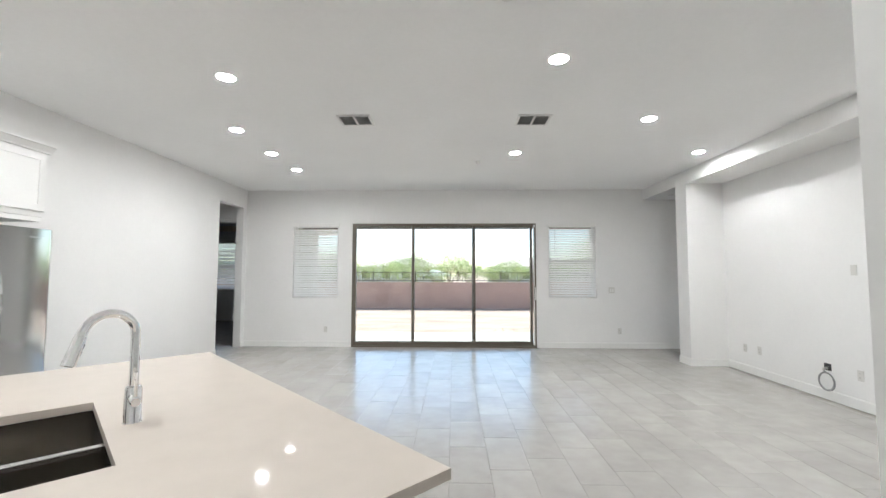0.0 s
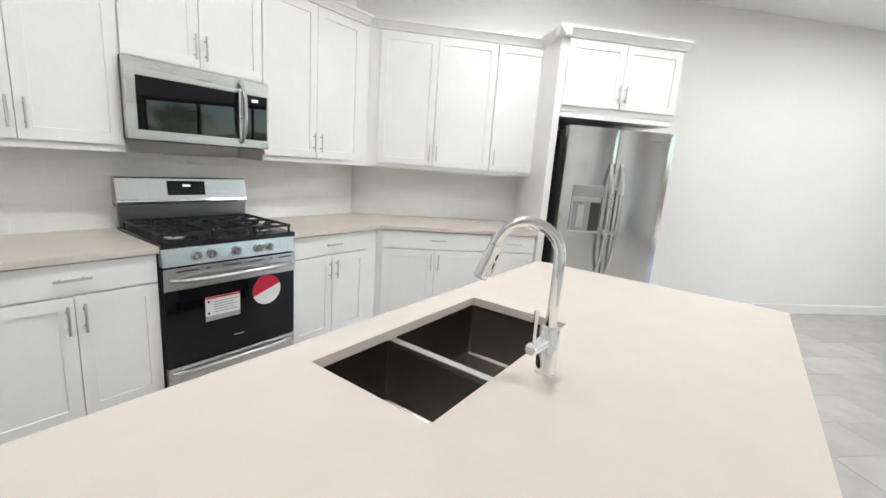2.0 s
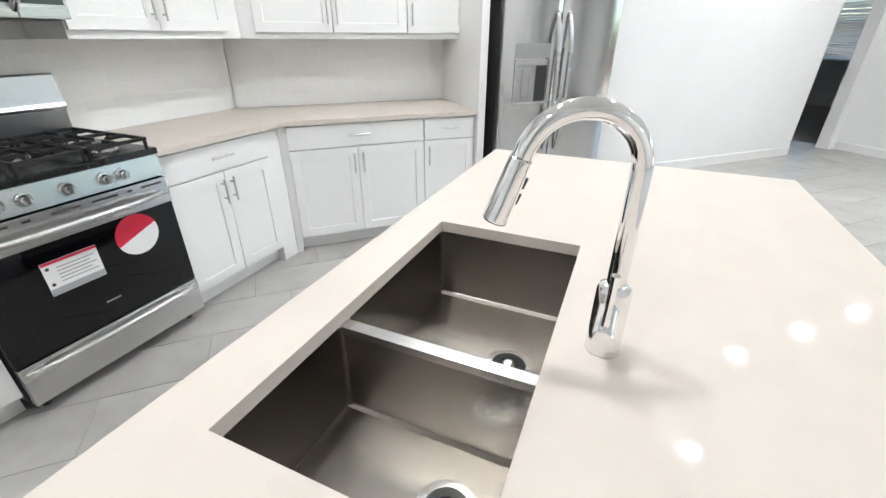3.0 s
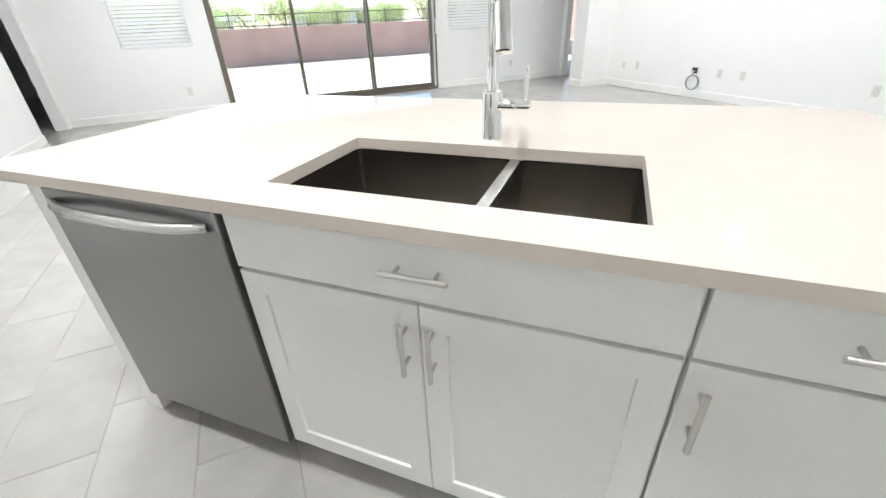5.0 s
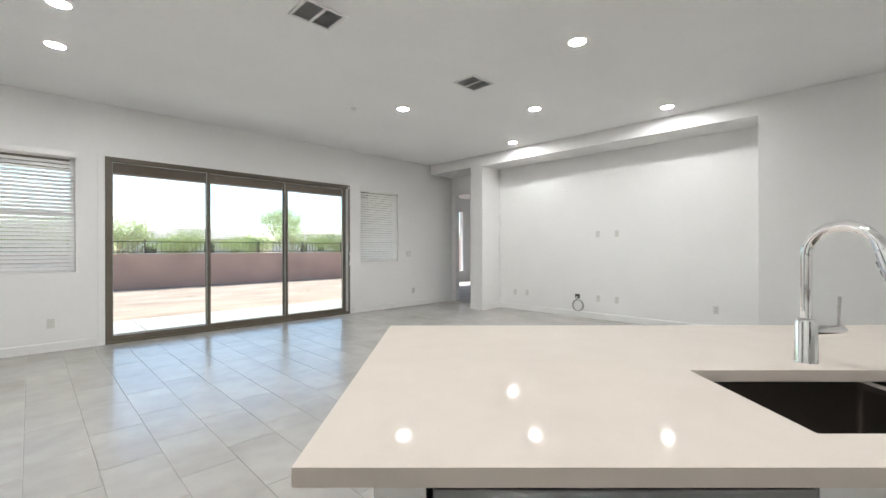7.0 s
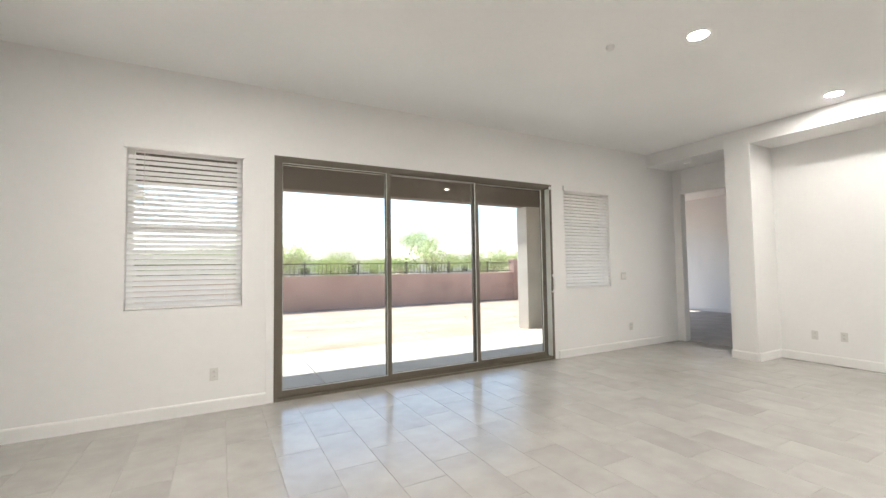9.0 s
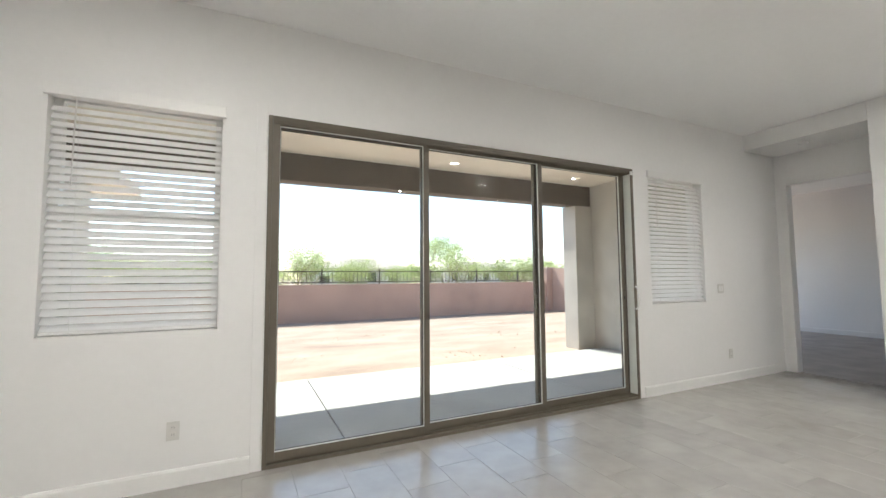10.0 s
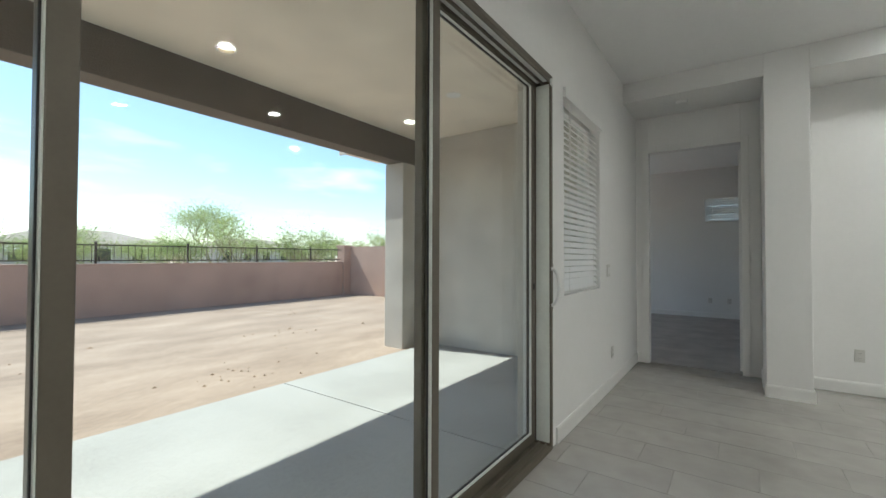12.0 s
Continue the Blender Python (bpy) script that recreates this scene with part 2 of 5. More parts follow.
def tube(bm, pts, radii, n=12, caps=True):
    """A round tube along a line of points, with a radius at each."""
    pts = [Vector(p) for p in pts]
    if not isinstance(radii, (list, tuple)):
        radii = [radii] * len(pts)
    rings = []
    way = (pts[1] - pts[0]).normalized()
    a = way.orthogonal().normalized()
    for i, p in enumerate(pts):
        t = (pts[min(i + 1, len(pts) - 1)] - pts[max(i - 1, 0)]).normalized()
        a = (a - t * a.dot(t)).normalized()
        rings.append(ring(bm, p, a, t.cross(a), radii[i], n))
    for r0, r1 in zip(rings, rings[1:]):
        for i in range(n):
            bm.faces.new((r0[i], r0[(i + 1) % n], r1[(i + 1) % n], r1[i]))
    if caps:
        bm.faces.new(rings[0][::-1])
        bm.faces.new(rings[-1])


def lathe(bm, profile, n=32):
    """Turns a profile of (radius, z) round the z axis."""
    rows = [[bm.verts.new((r * math.cos(2 * math.pi * i / n), r * math.sin(2 * math.pi * i / n), z)) for i in range(n)] for r, z in profile]
    for a, b in zip(rows, rows[1:]):
        for i in range(n):
            bm.faces.new((a[i], a[(i + 1) % n], b[(i + 1) % n], b[i]))


def prism(bm, profile, x0, x1):
    """Extrudes a profile of (y, z) along x."""
    a = [bm.verts.new((x0, y, z)) for y, z in profile]
    b = [bm.verts.new((x1, y, z)) for y, z in profile]
    n = len(profile)
    for i in range(n):
        bm.faces.new((a[i], a[(i + 1) % n], b[(i + 1) % n], b[i]))
    bm.faces.new(a[::-1])
    bm.faces.new(b)


def part(name, bm, mat, parent=None, label="", bevel=0.0, smooth=False):
    """Links a bmesh as one mesh object, under its thing or part when one is given."""
    if bevel:
        bmesh.ops.bevel(bm, geom=list(bm.edges), offset=bevel, segments=2, affect="EDGES", profile=0.6, clamp_overlap=True)
    bmesh.ops.recalc_face_normals(bm, faces=list(bm.faces))
    me = bpy.data.meshes.new(name)
    bm.to_mesh(me)
    bm.free()
    me.materials.append(mat)
    if smooth:
        me.polygons.foreach_set("use_smooth", [True] * len(me.polygons))
        me.set_sharp_from_angle(angle=radians(38))
    ob = new(name, me)
    if parent is not None:
        ob.parent = parent
    if label:
        tagged(ob, label)
    return ob


def block(name, dims, mat, parent=None, label="", bevel=0.0):
    bm = bmesh.new()
    box(bm, *dims)
    return part(name, bm, mat, parent, label, bevel)


def rod(name, pts, r, mat, parent=None, label="", n=12):
    bm = bmesh.new()
    tube(bm, pts, r, n)
    return part(name, bm, mat, parent, label, smooth=True)


def thing(name, m, label, category, group="", kind=""):
    ob = new(name)
    ob.empty_display_size = 0.1
    ob.matrix_world = m
    return tagged(ob, label, category, group, kind)


def structure(name, boxes, mat, label, category, bevel=0.0):
    bm = bmesh.new()
    for b in boxes:
        box(bm, *b)
    return tagged(part(name, bm, mat, None, "", bevel), label, category, kind="structure")


ISLAND = pose(0, 0, 0, 0, 0, -45)    # x runs along the island to its near end, y from the working side to the seats
RANGE_WALL = pose(0, 0, 0, 0, 0, 135)    # x runs along the range wall to the corner, y into the wall
WEST = pose(0, 0, 0, 0, 0, 90)    # x runs north, y into the west wall
H = 3.11


def oriented(name, m, boxes, mat, label, category, bevel=0.0):
    ob = structure(name, boxes, mat, label, category, bevel)
    ob.matrix_world = m
    return ob


# ---------------------------------------------------------------- large structure
NW = 8.50     # room face of the north wall
WW = -4.43    # room face of the west wall
EW = 3.47     # room face of the east wall
SX0, SX1, SZ = -2.28, 1.36, 2.435    # sliding door opening
LW = (-3.47, -2.565, 0.945, 2.41)    # west window opening
RW = (1.605, 2.535, 0.960, 2.415)     # east window opening

structure("floor_slab", [(-9.0, 9.2, -3.2, 8.62, -0.30, -0.0024), (-9.0, -4.5, 8.62, 13.2, -0.30, -0.0024), (4.1, 9.2, 8.62, 12.35, -0.30, -0.0024)],
          GROUT, "grey grouted floor bed beneath the tiles", "floor")
structure("ceiling", [(-9.0, 9.2, -3.2, 8.70, H, H + 0.2), (-9.0, -4.5, 8.7, 13.2, H, H + 0.2), (4.03, 9.2, 8.7, 12.35, H, H + 0.2)], CEIL,
          "flat white painted ceiling with fine texture", "ceiling")
structure("wall_north", [
    (-4.60, LW[0], NW, NW + 0.20, 0, H), (LW[0], LW[1], NW, NW + 0.20, 0, LW[2]), (LW[0], LW[1], NW, NW + 0.20, LW[3], H),
    (LW[1], SX0, NW, NW + 0.20, 0, H), (SX0, SX1, NW, NW + 0.20, SZ, H), (SX1, RW[0], NW, NW + 0.20, 0, H),
    (RW[0], RW[1], NW, NW + 0.20, 0, RW[2]), (RW[0], RW[1], NW, NW + 0.20, RW[3], H), (RW[1], 4.28, NW, NW + 0.20, 0, H)],
    WALL, "white painted wall holding the sliding door and two windows", "wall")
structure("wall_west", [(WW - 0.14, WW, 0.8, 7.52, 0, H), (WW - 0.14, WW, 7.52, 8.36, 2.74, H), (WW - 0.14, WW, 8.36, NW, 0, H)],
          WALL, "white painted wall with a tall cased hallway opening", "wall")
oriented("wall_kitchen", RANGE_WALL, [(-0.6, 4.1, 2.40, 2.55, 0, H)], WALL, "white painted wall behind the range", "wall")
oriented("wall_pantry", ISLAND, [(0.45, 0.60, -2.5, 0.20, 0, H), (0.45, 0.60, 0.20, 1.04, 2.45, H), (0.45, 0.60, 1.04, 1.16, 0, H),
                                 (1.6, 1.75, -1.2, 2.0, 0, H)], WALL, "white painted wall with a pantry doorway", "wall")
structure("wall_south", [(1.15, EW + 0.15, 0.30, 0.45, 0, H)], WALL, "plain white painted wall", "wall")
structure("wall_outer", [(-9.15, 9.2, -3.35, -3.2, -0.3, H + 0.2), (-9.15, -9.0, -3.2, 8.8, -0.3, H + 0.2), (9.05, 9.2, -3.2, 4.9, -0.3, H + 0.2), (-9.0, -8.75, 8.66, 8.8, 0, H)],
          WALL, "plain white painted outer wall of the house", "wall")
structure("wall_east", [(EW, EW + 0.80, 0.45, 2.53, 0, H), (EW, EW + 0.58, 2.53, 6.98, 2.89, H), (4.05, 4.27, 2.53, 6.98, 0, H),
                        (EW, 4.27, 6.98, 7.30, 0, H), (EW, 4.155, 7.30, NW, 2.90, H),
                        (4.155, 4.27, 7.30, 7.47, 0, H), (4.155, 4.27, 7.47, 8.36, 2.48, H), (4.155, 4.27, 8.36, NW, 0, H)],
          WALL, "white painted wall with a shallow media niche and a door recess", "wall", bevel=0.006)

# bedrooms and hall beyond the openings
# The gap at y 12.2 is an unseen unglazed opening added to brighten the bedroom.
structure("wall_bedroom_east", [(9.0, 9.15, 4.9, 6.9, 0, H), (9.0, 9.15, 6.9, 8.06, 0, 1.97), (9.0, 9.15, 6.9, 8.06, 2.52, H), (9.0, 9.15, 8.06, 12.35, 0, H),
                                (4.15, 4.4, 12.20, 12.30, 0, H), (4.4, 8.6, 12.20, 12.30, 0, 0.4), (4.4, 8.6, 12.20, 12.30, 2.6, H), (8.6, 9.0, 12.20, 12.30, 0, H),
                                (4.27, 9.0, 4.9, 5.05, 0, H)], WALL, "white painted bedroom walls with a high window and an added unseen opening for skylight", "wall")
structure("carpet", [(4.21, 9.0, 5.0, 8.7, -0.01, 0.008), (4.15, 9.0, 8.7, 12.2, -0.01, 0.008)], CARPET, "grey bedroom carpet beyond the doorway", "carpet")
structure("wall_hall", [(-6.2, -5.45, 8.52, 8.66, 0, H), (-5.45, -4.62, 8.52, 8.66, 2.46, H), (-6.35, -6.2, 6.0, 8.66, 0, H), (-6.2, WW - 0.14, 6.0, 6.15, 0, H)],
          WALL, "white painted hallway walls with an open doorway", "wall")
structure("wall_bedroom_west", [(-8.75, -8.6, 8.66, 13.1, 0, H), (-8.6, -7.75, 12.95, 13.1, 0, H), (-7.75, -6.6, 12.95, 13.1, 0, 0.93), (-7.75, -6.6, 12.95, 13.1, 2.41, H),
                                (-6.6, -4.62, 12.95, 13.1, 0, H), (-8.6, -6.2, 8.66, 8.80, 0, H)], WALL, "white painted walls of a far bedroom", "wall")


def baseboard(name, m, x0, x1, y, label="white painted baseboard along the wall"):
    """A baseboard whose face stands proud of the wall plane at local y."""
    bm = bmesh.new()
    prism(bm, [(y, 0.0), (y - 0.014, 0.0), (y - 0.014, 0.095), (y - 0.009, 0.108), (y, 0.11)], x0, x1)
    ob = tagged(part(name, bm, TRIM), label, "baseboard", kind="structure")
    ob.matrix_world = m
    return ob


baseboard("baseboard", pose(0, 0, 0), WW + 0.014, SX0 - 0.075, NW)
baseboard("baseboard", pose(0, 0, 0), SX1 + 0.075, 4.14, NW)
baseboard("baseboard", WEST, 3.75, 7.52, -WW)
baseboard("baseboard", WEST, 8.36, NW, -WW)
EASTM = pose(0, 0, 0, 0, 0, -90)    # x runs south, y east
baseboard("baseboard", EASTM, -6.98, -2.53, 4.05)
baseboard("baseboard", EASTM, -2.53, -0.47, EW)
baseboard("baseboard", EASTM, -7.30, -6.98, EW)
baseboard("baseboard", EASTM, -8.486, -8.45, 4.155)
baseboard("baseboard", pose(0, 0, 0), EW, 4.05, 6.98)
baseboard("baseboard", EASTM, -11.0, -5.0, 9.0)
baseboard("baseboard", pose(0, 0, 0, 0, 0, 180), -4.155, -EW, -7.30)
baseboard("baseboard", pose(0, 0, 0, 0, 0, 180), -4.05, -EW - 0.01, -2.53)


def casing(name, m, x0, x1, top, y, w=0.07):
    """Flat door trim round an opening, on a wall plane at local y."""
    bm = bmesh.new()
    for b in ((x0 - w, x0, y - 0.016, y, 0, top + w), (x1, x1 + w, y - 0.016, y, 0, top + w), (x0, x1, y - 0.016, y, top, top + w)):
        box(bm, *b)
    ob = tagged(part(name, bm, TRIM, bevel=0.003), "white painted flat door casing", "trim", kind="structure")
    ob.matrix_world = m
    return ob


casing("door_trim", EASTM, -8.36, -7.47, 2.48, 4.155)
casing("door_trim", pose(0, 0, 0), -5.45, -4.62, 2.46, 8.52, 0.065)

# ---------------------------------------------------------------- outdoors structure
structure("ground", [(-600, 600, 8.7, 1200, -0.60, -0.16)], DIRT, "bare pinkish desert dirt of an unplanted yard", "ground")
PATIO_Z = -0.12
bm = bmesh.new()
for x0, x1 in ((-4.6, -1.592), (-1.580, 1.40), (1.412, 4.02)):
    box(bm, x0, x1, 8.70, 11.50, -0.24, PATIO_Z)
tagged(part("patio_slab", bm, CONCRETE, bevel=0.004), "pale broom-finished concrete patio slab with control joints", "patio", kind="structure")
structure("patio_ceiling", [(-4.6, 4.02, 8.70, 11.72, 3.11, 3.23)], STUCCO_PALE, "cream stucco ceiling of the covered patio", "ceiling")
structure("patio_beam", [(-4.6, 4.0, 11.72, 12.0, 2.70, 3.24)], STUCCO_DARK, "taupe stucco beam along the patio edge", "beam", bevel=0.012)
structure("wall_patio_east", [(4.0, 4.15, 8.70, 12.38, -0.2, 3.11), (3.55, 3.996, 11.68, 12.05, -0.2, 2.697), (4.15, 4.38, 12.30, 12.38, -0.2, 3.11),
                              (8.62, 9.2, 12.30, 12.38, -0.2, 3.11), (4.38, 8.62, 12.30, 12.38, -0.2, 0.38)], STUCCO,
          "grey stucco house wall closing the patio", "wall", bevel=0.012)
structure("wall_patio_west", [(-4.62, -4.50, 8.70, 13.2, -0.2, 3.11)], STUCCO, "grey stucco wall of the neighbouring wing", "wall")
structure("wall_house_outer", [(-4.6, SX0 - 0.04, 8.70, 8.76, 2.5, 3.11), (-4.6, LW[0] - 0.05, 8.70, 8.76, -0.2, 2.5), (SX1 + 0.04, RW[0] - 0.05, 8.70, 8.76, -0.2, 3.11),
                               (RW[1] + 0.05, 4.0, 8.70, 8.76, -0.2, 3.11)], STUCCO, "grey stucco outer face of the house", "wall")
structure("door_sill", [(SX0, SX1, 8.625, 8.705, -0.2, -0.004)], CONCRETE, "concrete sill edge under the sliding door", "sill")
roof = thing("house_roof", pose(0, 0, 0), "brown tiled hip roof over the house", "roof", kind="structure")
bm = bmesh.new()
prism(bm, [(12.95, 3.0), (12.95, 3.18), (4.0, 5.9), (-4.0, 3.6), (-4.0, 3.5), (4.0, 5.7), (12.4, 3.24), (12.4, 3.12)], 3.43, 9.6)
part("roof_slope", bm, ROOF, roof, "brown tile roof over the bedroom block")
bm = bmesh.new()
prism(bm, [(12.35, 3.27), (12.35, 3.42), (4.0, 5.9), (-4.0, 3.6), (-4.0, 3.5), (4.0, 5.7), (11.9, 3.28)], -9.2, 3.42)
part("roof_slope", bm, ROOF, roof)
block("fascia", (3.39, 3.43, 12.36, 12.96, 2.95, 3.18), STUCCO_PALE, roof, "cream fascia board at the eave")
block("soffit", (-9.2, -4.1, 12.9, 14.4, 2.74, 2.90), STUCCO_PALE, roof, "deep eave of the west wing")
block("soffit", (3.43, 4.30, 12.385, 12.94, 2.98, 3.0), STUCCO_PALE, roof)

# ---------------------------------------------------------------- sliding door and windows
def sliding_door():
    d = thing("sliding_door", pose(0, 0, 0), "three-panel glass patio sliding door with taupe aluminium frame", "door", kind="structure")
    d.name = "door_1"
    y0, y1 = NW - 0.010, NW + 0.145
    bm = bmesh.new()
    box(bm, SX0, SX0 + 0.030, y0, y1, 0, SZ)
    box(bm, SX1 - 0.030, SX1, y0, y1, 0, SZ)
    box(bm, SX0 + 0.030, SX1 - 0.030, y0, y1, SZ - 0.032, SZ)
    for yy in (0.0, 0.0525, 0.0985, 0.146):
        box(bm, SX0 + 0.030, SX1 - 0.030, y0 + yy, y0 + yy + 0.008, SZ - 0.055, SZ - 0.032)
    part("door_frame", bm, BRONZE, d, bevel=0.004)
    bm = bmesh.new()
    box(bm, SX0 + 0.030, SX1 - 0.030, y0, y1, 0.0, 0.025)
    for yy in (0.028, 0.074, 0.120):
        box(bm, SX0 + 0.030, SX1 - 0.030, y0 + yy, y0 + yy + 0.008, 0.025, 0.042)
    part("track", bm, BRONZE, d, "taupe aluminium floor track with three rails")
    for px0, px1, py in ((SX0 + 0.030, -1.043, y0 + 0.012), (-1.094, 0.172, y0 + 0.058), (0.105, SX1 - 0.050, y0 + 0.104)):
        w, th, tr = 0.049, 0.040, 0.032
        bm = bmesh.new()
        for b in ((px0, px0 + w, py, py + th, 0.043, SZ - 0.034), (px1 - w, px1, py, py + th, 0.043, SZ - 0.034),
                  (px0 + w, px1 - w, py, py + th, SZ - 0.034 - tr, SZ - 0.034), (px0 + w, px1 - w, py, py + th, 0.043, 0.043 + w + 0.008)):
            box(bm, *b)
        p = part("panel", bm, BRONZE, d, bevel=0.003)
        bm = bmesh.new()
        a0, a1, c0, c1, e = px0 + w, px1 - w, 0.043 + w + 0.008, SZ - 0.034 - tr, 0.007
        for b in ((a0, a0 + e, c0, c1), (a1 - e, a1, c0, c1), (a0 + e, a1 - e, c0, c0 + e), (a0 + e, a1 - e, c1 - e, c1)):
            box(bm, b[0], b[1], py + 0.019, py + 0.0258, b[2], b[3])
        part("gasket", bm, DARK, p, "black rubber glazing gasket")
        # Daylight on the taupe panels' inner edges, painted as thin pale strips.
        bm = bmesh.new()
        e = 0.003
        for b in ((a0, a0 + e, c0, c1), (a1 - e, a1, c0, c1), (a0 + e, a1 - e, c0, c0 + e), (a0 + e, a1 - e, c1 - e, c1)):
            box(bm, b[0], b[1], py + 0.003, py + 0.0188, b[2], b[3])
        part("lit_edge", bm, JAMB, p, "pale grey-green strip painting daylight on the panel edge")
        g = block("pane", (px0 + w - 0.006, px1 - w + 0.006, py + 0.026, py + 0.032, 0.098, SZ - 0.063), GLASS, p, "clear glass pane")
        g.visible_shadow = False
    bm = bmesh.new()
    hx = SX1 - 0.027
    tube(bm, [(hx, y0 + 0.004, 0.93), (hx, y0 - 0.022, 0.94), (hx, y0 - 0.040, 0.97), (hx, y0 - 0.050, 1.02), (hx, y0 - 0.050, 1.08), (hx, y0 - 0.040, 1.13),
              (hx, y0 - 0.022, 1.16), (hx, y0 + 0.004, 1.17)], 0.0105, 10)
    part("door_handle", bm, WHITE_PLASTIC, d, "white curved pull handle", smooth=True)
    block("latch", (SX1 - 0.040, SX1 - 0.004, y0 - 0.003, y0 + 0.004, 0.90, 1.20), BRONZE, d, bevel=0.002)
    block("jamb_liner", (SX1 - 0.034, SX1 - 0.0298, y0 + 0.012, y0 + 0.102, 0.044, SZ - 0.056), JAMB, d, "pale grey-green side track of the frame", bevel=0.001)
    block("head_liner", (0.18, SX1 - 0.035, y0 + 0.010, y0 + 0.097, SZ - 0.036, SZ - 0.0318), JAMB, d, "pale grey-green head track of the frame")
    block("lock_bolt", (SX1 - 0.078, SX1 - 0.062, y0 + 0.098, y0 + 0.1042, 1.03, 1.07), DARK, d, "small dark lock on the panel stile", bevel=0.002)
    block("stop", (SX1 - 0.050, SX1 - 0.018, y0 - 0.012, y0, SZ - 0.07, SZ - 0.03), WHITE_PLASTIC, d, "small white plastic sensor", bevel=0.002)
    # plaster return beside the frame
    structure("door_reveal", [(SX0 - 0.075, SX0 - 0.002, NW - 0.006, NW, 0, SZ + 0.07)], WALL, "white drywall return beside the sliding door", "trim", bevel=0.002)


sliding_door()


def window(name, x0, x1, z0, z1, m, label, slat_tilt, blind_label, drop=1.0):
    """A single-hung window in the wall, and a horizontal blind of its own within the reveal."""
    w = thing(name, m, label, "window", kind="structure")
    f = 0.045
    bm = bmesh.new()
    for b in ((x0, x0 + f, 0.09, 0.16, z0, z1), (x1 - f, x1, 0.09, 0.16, z0, z1), (x0 + f, x1 - f, 0.09, 0.16, z0, z0 + f), (x0 + f, x1 - f, 0.09, 0.16, z1 - f, z1)):
        box(bm, *b)
    part("window_frame", bm, WHITE_PLASTIC, w, bevel=0.003)
    zm = z0 + (z1 - z0) * 0.5
    block("meeting_rail", (x0 + f, x1 - f, 0.085, 0.15, zm - 0.025, zm + 0.025), WHITE_PLASTIC, w, bevel=0.003)
    for a, b in ((z0 + f, zm - 0.025), (zm + 0.025, z1 - f)):
        g = block("pane", (x0 + f, x1 - f, 0.122, 0.128, a, b), GLASS, w, "clear glass pane")
        g.visible_shadow = False
    block("window_sill", (x0 + 0.001, x1 - 0.001, 0.002, 0.09, z0 - 0.001, z0 + 0.012), TRIM, w, bevel=0.003)
    bl = thing("window_blind", m, blind_label, "blind", "window blinds")
    block("valance", (x0 - 0.02, x1 + 0.02, -0.022, 0.012, z1 - 0.045, z1 + 0.03), TRIM, bl, "white moulded valance", bevel=0.004)
    block("headrail", (x0 + 0.006, x1 - 0.006, 0.014, 0.062, z1 - 0.04, z1 - 0.002), WHITE_PLASTIC, bl)
    zb = z1 - (z1 - z0) * drop + 0.03
    step = 0.0465
    n = int((z1 - 0.05 - zb) / step)
    mesh = None
    for i in range(n):
        z = zb + 0.022 + i * step
        if mesh is None:
            bm = bmesh.new()
            prism(bm, [(-0.025, -0.0012), (0.0, 0.0010), (0.025, -0.0012), (0.025, 0.0016), (0.0, 0.0038), (-0.025, 0.0016)], x0 + 0.008, x1 - 0.008)
            ob = part("slat", bm, SLAT, bl)
            mesh = ob.data
        else:
            ob = new("slat", mesh)
            ob.parent = bl
        ob.location = (0, 0.04, z)
        ob.rotation_euler = (radians(slat_tilt + random.uniform(-0.5, 0.5)), random.uniform(-0.0006, 0.0006), 0)
    block("bottom_rail", (x0 + 0.008, x1 - 0.008, 0.016, 0.064, zb - 0.012, zb + 0.008), TRIM, bl, bevel=0.003)
    for k in (0.14, 0.5, 0.86) if x1 - x0 > 1 else (0.16, 0.84):
        xx = x0 + (x1 - x0) * k
        for yy in (0.013, 0.067):
            rod("ladder_cord", [(xx, yy, zb), (xx, yy, z1 - 0.04)], 0.0012, WHITE_PLASTIC, bl, n=5)
    rod("tilt_wand", [(x0 + 0.13, 0.0, z1 - 0.05), (x0 + 0.125, -0.004, z1 - 0.58)], 0.0045, WHITE_PLASTIC, bl, "clear plastic tilt wand", n=6)
    return w


window("window_1", *LW, pose(0, NW, 0), "white vinyl single-hung window in the wall", 51, "white faux-wood horizontal blind, lowered and half open")
window("window_2", *RW, pose(0, NW, 0), "white vinyl single-hung window in the wall", 51, "white faux-wood horizontal blind, lowered with open slats")
window("window_3", -8.06, -6.9, 1.97, 2.52, pose(9.0, 0, 0, 0, 0, -90), "small high bedroom window", -72, "white horizontal blind, lowered over a high window")


window("window_4", -7.75, -6.6, 0.93, 2.41, pose(0, 12.95, 0), "white vinyl window of the far bedroom", 58, "white horizontal blind in the far bedroom")


